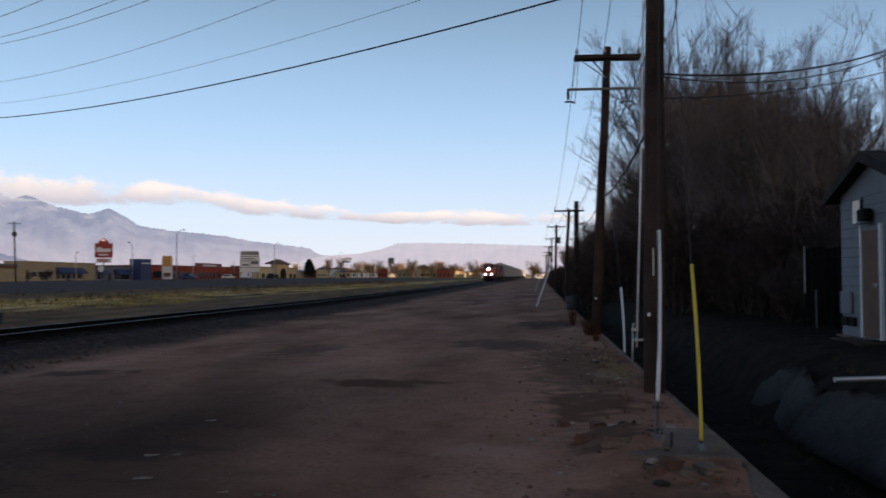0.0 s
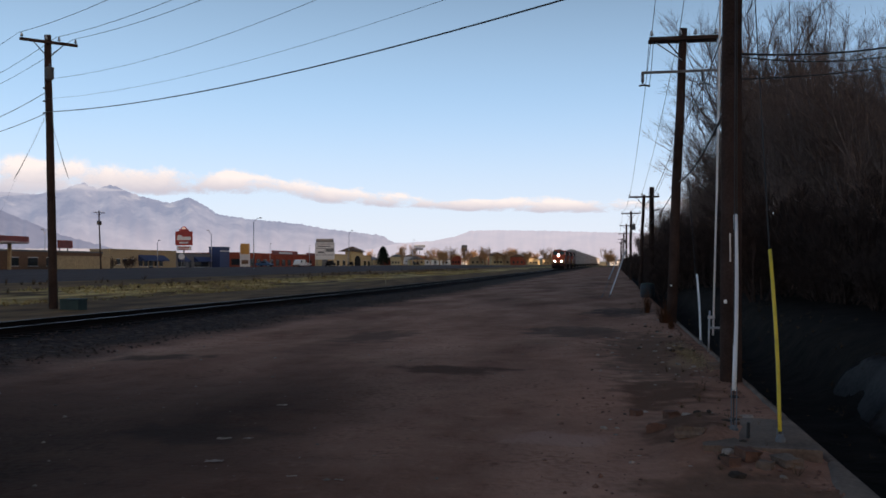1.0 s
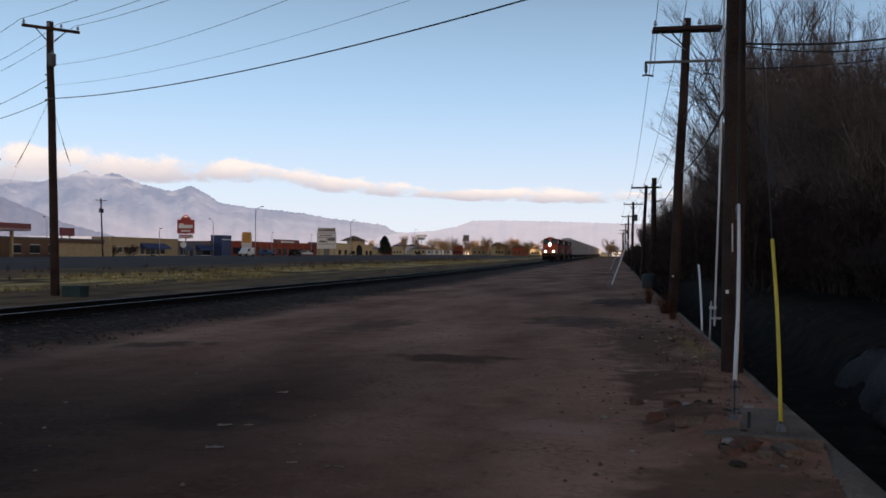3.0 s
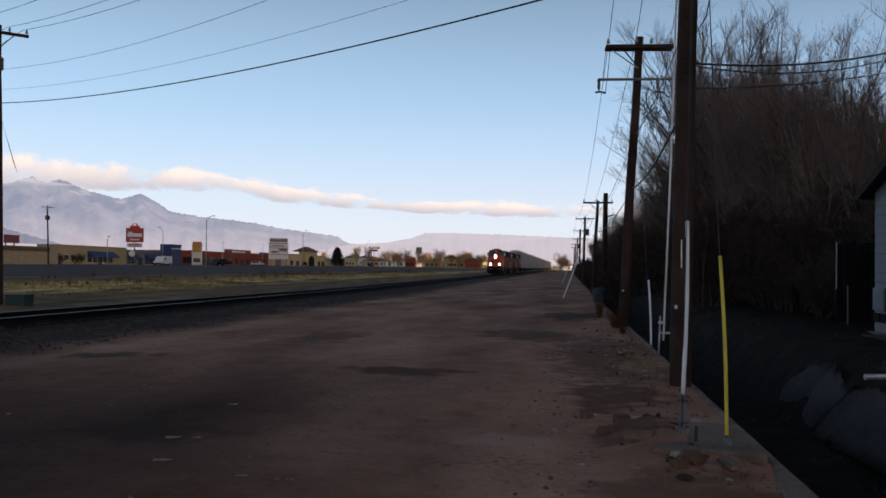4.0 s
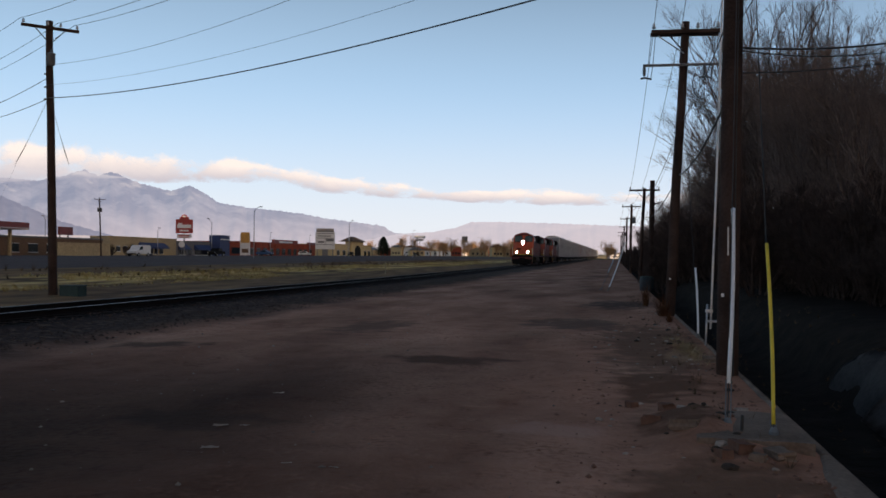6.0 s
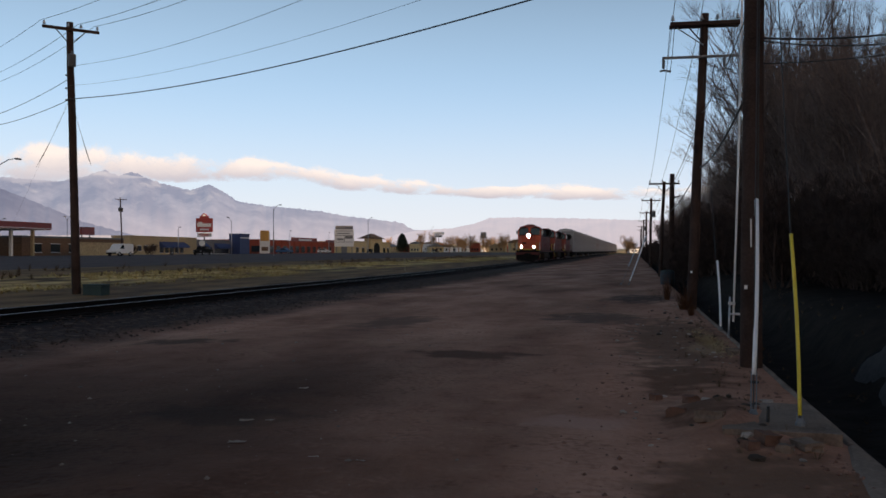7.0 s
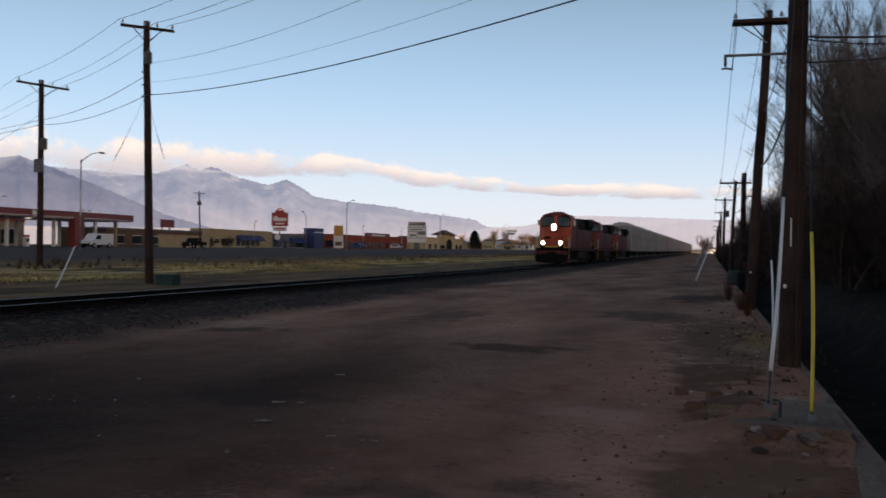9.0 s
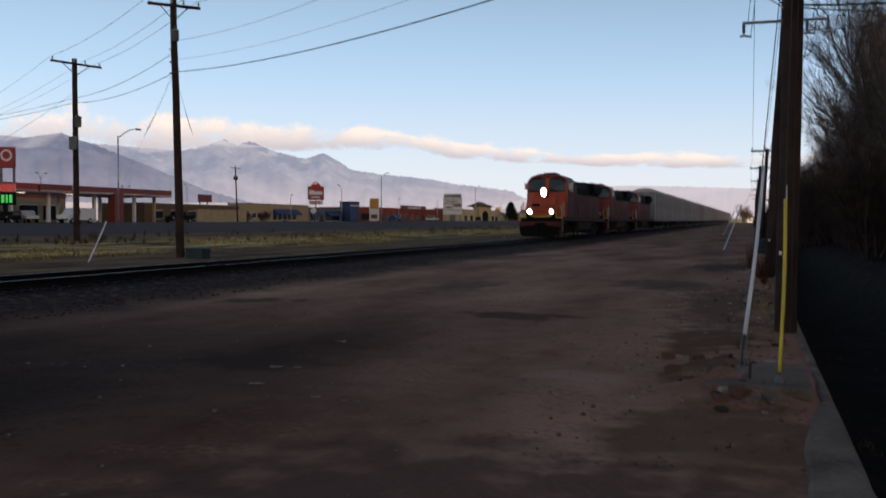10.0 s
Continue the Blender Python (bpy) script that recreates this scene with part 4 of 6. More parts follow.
        part("number_board", rake(box(s * 0.75 - 0.28, 2.54, 4.42, s * 0.75 + 0.28, 2.66, 4.56, 0.01)), BLACK, t)
        part("wiper", rake(tube([(s * 0.75, 2.54, 3.5), (s * 0.5, 2.53, 4.1)], 0.012, 5)), BLACK, t)
        part("corner_rail", tube([(s * 1.1, 0.62, 1.5), (s * 1.1, 0.62, 2.35), (s * 1.42, 0.75, 2.35), (s * 1.5, 0.95, 1.6), (s * 1.54, 1.05, 0.5)], 0.03, 6), YELLOW_PL, t, "yellow corner handrail")
        part("step_edge", box(s * 1.3 - 0.24, 0.7, 1.44, s * 1.3 + 0.24, 0.76, 1.52), YELLOW_PL, t, "yellow step edge")
        part("hose", tube([(s * 0.5, 0.42, 1.05), (s * 0.52, 0.2, 0.7), (s * 0.45, 0.2, 0.45)], 0.03, 6), BLACK, t)
    part("front_railing", tube([(-1.1, 0.62, 2.3), (-0.4, 0.62, 2.3), (-0.35, 0.6, 1.9), (0.35, 0.6, 1.9), (0.4, 0.62, 2.3), (1.1, 0.62, 2.3)], 0.022, 6), SHADE_GRIME, t)
    part("antenna_dome", lathe([(0.22, 0), (0.2, 0.1), (0.1, 0.16), (0.02, 0.17)], 12, at=(0.5, 3.7, 4.68)), SILVER, t, smooth=True)
    part("cab_roof", prism([(-1.56, 4.1), (-1.24, 4.53), (-0.6, 4.75), (0.6, 4.75), (1.24, 4.53), (1.56, 4.1), (1.2, 4.46), (-1.2, 4.46)], 2.88, 5.45), DARKRED, t)
    for s in (-1, 1):
        part("windscreen", rake(prism([(s * 0.18, 3.52), (s * 1.34, 3.5), (s * 1.34, 4.1), (s * 1.15, 4.3), (s * 0.18, 4.34)], 2.545, 2.64)), TEAL, t, "dark windscreen pane")
        part("side_window", box(s * 1.5, 3.3, 3.45, s * 1.54, 4.1, 4.05, 0.01), GLASS, t)
        part("side_window", box(s * 1.5, 4.2, 3.45, s * 1.54, 5.0, 4.05, 0.01), GLASS, t)
        part("mirror", box(s * 1.55, 3.0, 3.6, s * 1.75, 3.06, 4.05, 0.01), SILVER, t, "pale side mirror")
        # lamp disc oversized, its shape standing in for glare
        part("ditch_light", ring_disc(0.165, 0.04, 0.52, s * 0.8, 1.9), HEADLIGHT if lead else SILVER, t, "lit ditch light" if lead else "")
        # backing and rim added to stop light spilling rearward
        part("light_back", ring_disc(0.18, 0.05, 0.58, s * 0.8, 1.9), BLACK, t)
        part("light_rim", shroud(0.19, 0.24, 0.54, s * 0.8, 1.9), BLACK, t)
        part("light_bracket", box(s * 0.88 - 0.2, 0.55, 1.5, s * 0.88 + 0.2, 0.8, 1.8, 0.03), BLACK, t)
        part("grab_rail", tube([(s * 1.5, 0.85, 0.5), (s * 1.5, 0.8, 2.3), (s * 1.5, 1.5, 2.6), (s * 1.5, 1.6, 1.6)], 0.035, 6), SILVER, t, "pale grab rail")
        for k in range(4):
            part("step", box(s * 1.25, 0.75, 0.35 + k * 0.3, s * 1.56, 1.2, 0.39 + k * 0.3), BLACK, t)
        # walkway rails
        for k in range(9):
            part("stanchion", tube([(s * 1.46, 6 + k * 1.75, 1.5), (s * 1.46, 6 + k * 1.75, 2.55)], 0.018, 5), SHADE_GRIME, t)
        part("handrail", tube([(s * 1.46, 6, 2.5), (s * 1.46, 20, 2.5)], 0.018, 5), SHADE_GRIME, t)
        part("air_intake", box(s * 1.0, 6.2, 3.3, s * 1.2, 8.6, 4.1, 0.06), SHADE_GRIME, t)
        part("radiator_wing", prism([(s * 1.0, 3.4), (s * 1.45, 3.85), (s * 1.5, 4.35), (s * 1.0, 4.5)], 15.6, 19.8), BLACK, t)
        for k in range(7):
            part("hood_door", box(s * 1.03, 8.9 + k * 0.95, 1.7, s * 1.075, 9.75 + k * 0.95, 3.2, 0.01), SHADE_GRIME, t)
        part("hood_louvre", box(s * 1.03, 8.9, 3.4, s * 1.085, 15.3, 3.95, 0.01), BLACK, t)
        part("air_tank", tube([(s * 1.2, 14.3, 1.0), (s * 1.2, 16.0, 1.0)], 0.18, 10), BLACK, t)
    part("headlight_housing", box(-0.34, 1.6, 2.95, 0.34, 2.5, 3.72, 0.08), paint, t)
    part("headlight_back", ring_disc(0.31, 0.05, 1.64, 0, 3.34), BLACK, t)
    part("headlight_rim", shroud(0.33, 0.3, 1.58, 0, 3.34), BLACK, t)
    # headlight discs are oversized for glare as well
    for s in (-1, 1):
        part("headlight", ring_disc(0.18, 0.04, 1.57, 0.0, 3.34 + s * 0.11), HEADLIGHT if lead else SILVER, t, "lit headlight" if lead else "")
    part("hood", prism([(-1.05, 1.5), (1.05, 1.5), (1.05, 4.0), (0.8, 4.42), (-0.8, 4.42), (-1.05, 4.0)], 5.4, 21.2), SHADE_GRIME, t, "dark orange hood, grime and shade in its colour")
    part("hood_top", prism([(-1.08, 3.98), (-0.82, 4.46), (0.82, 4.46), (1.08, 3.98), (0.8, 4.3), (-0.8, 4.3)], 5.42, 21.22), BLACK, t)
    part("exhaust_stack", box(-0.4, 10.2, 4.3, 0.4, 11.4, 4.72, 0.05), BLACK, t)
    part("brake_hatch", box(-0.75, 6.4, 4.35, 0.75, 9.2, 4.62, 0.08), BLACK, t)
    part("radiator_top", box(-1.35, 15.8, 4.4, 1.35, 19.6, 4.58, 0.06), BLACK, t)
    for k in range(3):
        part("fan", ring_disc(0.5, 0.12, 16.6 + k * 1.15, 0, 4.6), BLACK, t).data.transform(pose(0, 16.6 + k * 1.15, 4.6) @ pose(0, 0, 0, 90) @ pose(0, -16.6 - k * 1.15, -4.6))
    part("air_conditioner", box(-0.5, 3.8, 4.7, 0.5, 4.9, 4.88, 0.05), DARKRED, t)
    part("horn", tube([(0.2, 5.9, 4.3), (0.2, 5.9, 4.75), (0.2, 5.5, 4.8)], [0.03, 0.03, 0.07], 8), BLACK, t)
    part("fuel_tank", prism([(-1.2, 0.35), (1.2, 0.35), (1.45, 0.6), (1.45, 1.2), (-1.45, 1.2), (-1.45, 0.6)], 7.9, 14.0), RUBBLE, t, "dusty grey fuel tank")
    part("rear_plate", box(-1.5, 21.4, 0.3, 1.5, 21.7, 1.5, 0.04), BLACK, t)
    for y in (4.3, 18.0):
        bogie(t, y, 3, 1.9)
    return t


def autorack(skin=None, label="grey ribbed steel autorack car"):
    skin = skin or RACK
    t = thing("autorack_car", label, "rail car", group="autorack cars")
    part("deck", box(-1.45, 0.3, 0.85, 1.45, 27.1, 1.15, 0.03), BLACK, t)
    part("center_sill", box(-0.7, 4.6, 0.4, 0.7, 22.8, 0.9, 0.03), BLACK, t)
    part("body", box(-1.5, 0.4, 1.15, 1.5, 27.0, 5.3), skin, t)
    roof = []
    for i in range(9):
        a = math.pi * i / 8
        roof.append((-1.58 * math.cos(a), 5.25 + 0.5 * math.sin(a)))
    part("roof", prism(roof, 0.3, 27.1), RACKROOF, t, "paler ridged steel roof", smooth=False)
    for k in range(18):
        bm = bmesh.new()
        ring = [(1.6 * math.cos(math.pi * i / 8), 5.27 + 0.52 * math.sin(math.pi * i / 8)) for i in range(9)]
        tube([(x, 1.0 + k * 1.49, z) for x, z in ring], 0.035, 4, bm)
        part("roof_rib", bm, RACKROOF, t)
    zig = [(-0.02, -1.0)]
    for k in range(13):
        c = -0.93 + k * 0.155
        zig += [(0.03, c - 0.045), (0.06, c - 0.03), (0.06, c + 0.03), (0.03, c + 0.045)]
    zig.append((-0.02, 1.0))
    panel = prism(zig, 0, 3.95, "z")
    me = mesh_of("side_panel", panel, skin)
    post = mesh_of("post", box(-0.05, -0.05, 0, 0.05, 0.05, 4.15, 0.01), RACKROOF)
    for s in (-1, 1):
        for k in range(13):
            o = new("side_panel", me)
            o.parent = t
            o.matrix_basis = pose(s * 1.54, 1.45 + k * 2.04, 1.2, 0, 0, 0 if s > 0 else 180)
            o = new("post", post)
            o.parent = t
            o.matrix_basis = pose(s * 1.58, 0.43 + k * 2.04, 1.15)
        part("roof_rail", box(s * 1.5, 0.35, 5.2, s * 1.62, 27.05, 5.34, 0.01), RACKROOF, t)
        part("sill", box(s * 1.46, 0.35, 0.95, s * 1.62, 27.05, 1.2, 0.01), BLACK, t)
    for y0, y1 in ((0.3, 0.42), (26.98, 27.1)):
        for s in (-1, 1):
            part("end_door", box(min(s * 0.02, s * 1.5), y0, 1.2, max(s * 0.02, s * 1.5), y1, 5.25, 0.02), skin, t)
    part("ladder", box(1.52, 0.2, 1.2, 1.62, 0.3, 5.0, 0.01), SILVER, t)
    for y in (3.0, 24.4):
        bogie(t, y, 2, 1.75)
    for y in (-0.4, 27.1):
        part("coupler", box(-0.15, y, 0.75, 0.15, y + 0.75, 1.0, 0.03), BLACK, t)
    return t


def build_train():
    y = 0.0
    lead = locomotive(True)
    trail = locomotive(False)
    TRAIN.append((lead, 0, 22.2))
    TRAIN.append((trail, 22.6, 22.2))
    TRAIN.append((copy_thing(trail, pose(0, 0, 0)), 45.2, 22.2))
    grey = autorack()
    brown = autorack(RACKBROWN, "faded brown ribbed steel autorack car")
    for i in range(17):
        rack = brown if i in (4, 7, 8, 10, 11, 12, 14, 15) else grey
        TRAIN.append((rack if i in (0, 4) else copy_thing(rack, pose(0, 0, 0)), 68.0 + i * 28.2, 27.4))


# ---- vehicles on the road ----
CARS = []


def vehicle(kind, paint, label, name):
    """Length along +y, front at -y."""
    t = thing(name, label, "vehicle", group="vehicles on the road")
    if kind == "van":
        prof, L = [(0, 0.45), (0, 1.0), (0.9, 1.15), (1.7, 1.95), (2.1, 2.1), (5.5, 2.1), (5.6, 1.9), (5.6, 0.45)], 5.6
        glass = [(1.15, 1.25), (1.75, 1.85), (2.5, 1.85), (2.5, 1.25)]
    elif kind == "pickup":
        prof, L = [(0, 0.5), (0, 1.05), (1.4, 1.15), (2.0, 1.8), (3.6, 1.8), (3.75, 1.15), (5.5, 1.15), (5.55, 0.5)], 5.5
        glass = [(1.6, 1.2), (2.1, 1.7), (3.4, 1.7), (3.5, 1.2)]
    else:
        prof, L = [(0, 0.4), (0, 0.85), (1.2, 1.0), (1.9, 1.65), (4.0, 1.68), (4.6, 1.1), (4.7, 0.4)], 4.7
        glass = [(1.5, 1.05), (2.0, 1.55), (3.9, 1.57), (4.3, 1.08)]
    body = prism(prof, -0.95, 0.95, "x")
    bmesh.ops.bevel(body, geom=body.edges[:], offset=0.07, segments=2, affect="EDGES")
    part("body", body, paint, t)
    for s in (-1, 1):
        part("window", prism(glass, s * 0.945, s * 0.965, "x"), GLASS, t)
        part("headlamp", box(s * 0.8 - 0.12, -0.02, 0.72, s * 0.8 + 0.12, 0.05, 0.88, 0.01), SILVER, t)
        for y in (0.95, L - 1.1):
            bm = bmesh.new()
            bmesh.ops.create_cone(bm, cap_ends=True, segments=18, radius1=0.36, radius2=0.36, depth=0.24)
            bmesh.ops.transform(bm, matrix=pose(s * 0.86, y, 0.36, 0, 90, 0), verts=bm.verts)
            w = part("wheel", bm, BLACK, t)
            bm = bmesh.new()
            bmesh.ops.create_cone(bm, cap_ends=True, segments=12, radius1=0.2, radius2=0.2, depth=0.02)
            bmesh.ops.transform(bm, matrix=pose(s * 0.985, y, 0.36, 0, 90, 0), verts=bm.verts)
            part("rim", bm, SILVER, w)
    part("bumper", box(-0.9, -0.08, 0.4, 0.9, 0.1, 0.6, 0.03), BLACK, t)
    return t


def build_vehicles():
    CARS.append((vehicle("van", WHITE, "white panel van driving along the road", "van"), -86, [(0, 271), (1, 251), (3.5, 202), (4.5, 184), (5.5, 168), (7.5, 140.5), (9, 119), (10, 106)]))
    CARS.append((vehicle("pickup", BLACK, "dark pickup truck driving along the road", "pickup_truck"), -86.5, [(0, 299), (3.5, 239), (4.5, 222), (5.5, 205), (9, 147), (10, 131)]))
    for i, (k, pt, lb, nm, x, y, rz) in enumerate((("pickup", CARBLUE, "blue pickup truck parked by the brick store", "pickup_truck", -106, 286, 80), ("car", BLACK, "dark car parked at the fuel station", "car", -98, 108, 20),
                                                   ("pickup", SILVER, "silver pickup truck parked at the fuel station", "pickup_truck", -97, 113, 60), ("car", BLACK, "dark car parked by the tan store", "car", -106, 375, 10),
                                                   ("car", WHITE, "white car parked by the brick store", "car", -106, 325, 100), ("car", SILVER, "silver car parked far down the road", "car", -104, 470, 10), ("car", BLACK, "dark car parked far down the road", "car", -104, 500, 30))):
        v = vehicle(k, pt, lb, nm)
        v["group"] = "parked vehicles"
        v.matrix_basis = pose(x, y, ground_z(x, y), rz=rz)


def motions():
    for ob, back, length in TRAIN:
        rows = []
        for t in [0, 0.1] + [0.5 * k for k in range(1, 20)] + [9.9, 10]:
            y = 250.9 - 18.2 * t + back
            rows.append((t, pose(TRACK_X, y, RAIL_Z + rise(y + length / 2))))
        walk(ob, rows)
    for ob, x, marks in CARS:
        rows = []
        for t in [0, 0.1] + [0.5 * k for k in range(1, 20)] + [9.9, 10]:
            y = float(np.interp(t, [m[0] for m in marks], [m[1] for m in marks]))
            rows.append((t, pose(x, y, ground_z(x, y))))
        walk(ob, rows)


# ---- buildings across the road ----
def face_window(t, x, y0, y1, z0, z1, frame_m=None):
    w = part("window", box(x - 0.05, y0, z0, x + 0.06, y1, z1), GLASS, t)
    part("window_frame", box(x, y0 - 0.08, z1, x + 0.1, y1 + 0.08, z1 + 0.12), frame_m or WHITE, w)
    part("window_sill", box(x, y0 - 0.08, z0 - 0.1, x + 0.14, y1 + 0.08, z0), frame_m or WHITE, w)


def shop(name, x, y0, y1, depth, z, h, material, label, trim=None, cap=0.35):
    """A low shop whose front wall faces the road (+x)."""
    t = thing(name, label, "building", pose(0, 0, z))
    part("wall", box(x - depth, y0, -1, x, y1, h), material, t)
    part("roof", box(x - depth - 0.1, y0 - 0.1, h, x + 0.15, y1 + 0.1, h + cap, 0.03), trim or material, t)
    return t


def awning(t, x, y0, y1, z0, z1, out, material):
    part("awning", prism([(x, z1), (x + out, z0 + 0.35), (x + out, z0), (x, z0)], y0, y1), material, t)


def pylon_sign(x, y, z, w, boards, post, label, material_post, name="pylon_sign"):
    """boards: (z0, z1, width share, material)."""
    t = thing(name, label, "sign", pose(x, y, z, rz=-72))
    top = max(b[1] for b in boards)
    for s in post:
        part("post", box(-0.15, s * w - 0.15, -0.5, 0.15, s * w + 0.15, top - 0.3, 0.02), material_post, t)
    for z0, z1, k, m in boards:
        d = 0.34 if m is OCHRE else 0.3
        part("board", box(-d, -w / 2 * k, z0, d, w / 2 * k, z1, 0.06), m, t)
    return t


def bars(t, x, rows, material):
    """Unreadable lettering, as plain bars: (y0, y1, z0, z1)."""
    for y0, y1, z0, z1 in rows:
        part("lettering", box(x, y0, z0, x + 0.05, y1, z1), material, t)


def street_lamp(x, y, z, h, arm, two=False, label="tall grey street lamp with a curved arm"):
    t = thing("street_lamp", label, "street lamp", pose(x, y, z), "street lamps")
    part("pole", tube([(0, 0, -0.3), (0, 0, h * 0.9)], [0.11, 0.07], 8), GALV, t, smooth=True)
    for s in ((-1, 1) if two else (1,)):
        pts = [(0, s * arm * u, h * (0.88 + 0.12 * math.sin(u * math.pi / 2))) for u in (0, 0.3, 0.6, 1)]
        part("arm", tube(pts, 0.05, 6), GALV, t, smooth=True)
        part("lamp_head", box(-0.16, s * arm - 0.15, h - 0.12, 0.16, s * arm + 0.65, h + 0.06, 0.04), POLEGREY, t)
    return t


def build_shops():
    z = 1.45
    # fuel station
    t = thing("fuel_station_canopy", "long red and white fuel station canopy", "canopy", pose(0, 0, 1.3))
    for y0, y1, m in ((96, 121, RED), (121.4, 156, DARKRED)):
        part("fascia", box(-116, y0, 4.9, -103, y1, 6.1, 0.05), m, t)
        part("soffit", box(-115.8, y0 + 0.1, 4.82, -103.2, y1 - 0.1, 4.9), WHITE, t)
        part("stripe", box(-103.02, y0, 5.0, -102.96, y1, 5.12), WHITE, t)
    for k in range(5):
        part("soffit_lamp", box(-108, 100 + k * 11, 4.76, -107.2, 100.8 + k * 11, 4.81), STATIONLAMP, t, "lit lamp panel")
    part("emblem", box(-102.98, 128.6, 5.2, -102.9, 129.6, 5.95, 0.2), WHITE, t)
    for y in (101, 111, 118, 126, 137, 148, 154):
        for x in (-105.5, -113):
            part("column", box(x - 0.25, y - 0.25, -0.2, x + 0.25, y + 0.25, 4.85, 0.03), WHITE if y < 150 else TAN, t)
    part("sign_column", box(-104.2, 139, -0.2, -102.8, 141.4, 5.2, 0.03), DARKRED, t, "broad red column")
    for i, (x, y) in enumerate(((-106, 106), (-106, 115), (-106, 131), (-106, 143))):
        p = thing("fuel_pump", "white and red fuel pump under a canopy", "fuel pump", pose(x, y, 1.28), "fuel pumps")
        part("body", box(-0.3, -0.45, 0, 0.3, 0.45, 1.7, 0.04), WHITE, p)
        part("top", box(-0.32, -0.47, 1.7, 0.32, 0.47, 2.0, 0.04), RED, p)
        part("panel", box(0.3, -0.3, 0.9, 0.32, 0.3, 1.4), GLASS, p)
    s = shop("station_store", -124, 95, 152, 14, 1.35, 4.6, TAN, "low fuel station store with dark windows", RED, 0.9)
    for k in range(9):
        face_window(s, -124, 98 + k * 6, 102.5 + k * 6, 0.5, 3.2)
    sg = pylon_sign(-100, 111.5, 1.3, 2.2, [(7.9, 10.9, 1.0, RED), (4.5, 5.6, 1.0, LEDRED), (2.6, 4.4, 1.0, BLACK)], (-0.42, 0.42), "tall red fuel price sign with green digits", POLEGREY, "price_sign")
    bm = bmesh.new()
    bmesh.ops.create_cone(bm, cap_ends=True, segments=24, radius1=0.85, radius2=0.85, depth=0.06)
    bmesh.ops.transform(bm, matrix=pose(0.33, 0, 9.7, 0, 90, 0), verts=bm.verts)
    part("emblem", bm, WHITE, sg)
    bm = bmesh.new()
    bmesh.ops.create_cone(bm, cap_ends=True, segments=24, radius1=0.55, radius2=0.55, depth=0.06)
    bmesh.ops.transform(bm, matrix=pose(0.36, 0, 9.7, 0, 90, 0), verts=bm.verts)
    part("emblem", bm, RED, sg)
    bars(sg, 0.31, [(-0.8, -0.35, 2.9, 4.1), (-0.15, 0.15, 2.9, 4.1), (0.35, 0.8, 2.9, 4.1)], LEDGREEN)
    # low brown building with a red board
    b = shop("brown_store", -112, 160, 196, 10, 1.4, 3.6, BROWN, "low brown flat-roofed store", POLEGREY)
    part("board", box(-116, 185, 4.6, -115.5, 190, 6.3, 0.05), DARKRED, b, "red roof board")
    for y in (186, 189):
        part("board_post", box(-116.2, y - 0.1, 3.9, -116.0, y + 0.1, 6.0), POLEGREY, b)
    for k in range(3):
        face_window(b, -112, 163 + k * 6, 166 + k * 6, 0.8, 2.4)
    w = thing("block_wall", "low tan block wall beside the road", "wall", pose(-104, 176, 1.35))
    part("wall", box(-0.2, -10, -0.3, 0.2, 9, 2.6, 0.02), TAN, w)
    part("coping", box(-0.28, -10.1, 2.6, 0.28, 9.1, 2.75, 0.02), TAN, w)
    # restaurant
    r = shop("restaurant", -116, 206, 240, 5, z, 4.5, TAN, "tan stucco restaurant with blue awnings", TAN, 0.3)
    awning(r, -115.95, 219.5, 233, 2.0, 3.5, 1.6, BLUE)
    part("door", box(-116, 225, 0, -115.9, 227, 2.4), GLASS, r)
    for k in range(5):
        face_window(r, -116, 219.8 + k * 2.7, 221.6 + k * 2.7, 0.7, 2.0)
    for k in range(3):
        face_window(r, -116, 209 + k * 3.2, 210.8 + k * 3.2, 1.2, 2.4)
    g = shop("grey_store", -116.5, 240.4, 271, 15, z, 4.1, GREYBLUE, "grey stucco store with dark blue awnings", GREYBLUE, 0.25)
    for y0, y1 in ((242, 247), (252, 262)):
        awning(g, -116.45, y0, y1, 1.9, 3.4, 1.4, BLUE)
        face_window(g, -116.5, y0 + 0.5, y1 - 0.5, 0.5, 1.9)
    part("door", box(-116.5, 248.5, 0, -116.4, 250.3, 2.3), GLASS, g)
    tw = shop("blue_tower", -113.5, 263, 270, 3.4, z, 6.2, BLUE, "tall dark blue block beside the store", BLUE, 0.2)
    part("band", box(-113.48, 263, 5.0, -113.4, 270, 5.3), WHITE, tw)
    sg = pylon_sign(-112, 236.5, z, 4.4, [(6.2, 9.9, 1.0, RED), (9.9, 10.5, 0.55, RED), (4.9, 6.0, 0.85, WHITE)], (0,), "red restaurant pylon sign with pale lettering", POLEGREY)
    bars(sg, 0.31, [(-1.8, 1.8, 7.6, 8.5), (-1.6, -0.5, 8.5, 8.9), (-1.2, 1.2, 6.7, 7.1)], WHITE)
    bars(sg, 0.31, [(-1.5, 1.4, 5.5, 5.75), (-1.2, 1.2, 5.1, 5.3)], RED)
    bm = bmesh.new()
    bmesh.ops.create_cone(bm, cap_ends=True, segments=20, radius1=0.8, radius2=0.8, depth=0.5)
    bmesh.ops.transform(bm, matrix=pose(0, 0, 10.4, 0, 90, 0), verts=bm.verts)
    part("roundel", bm, RED, sg, "red round top emblem")
    bm = bmesh.new()
    bmesh.ops.create_cone(bm, cap_ends=True, segments=20, radius1=0.52, radius2=0.52, depth=0.56)
    bmesh.ops.transform(bm, matrix=pose(0, 0, 10.45, 0, 90, 0), verts=bm.verts)
    part("roundel_face", bm, WHITE, sg)
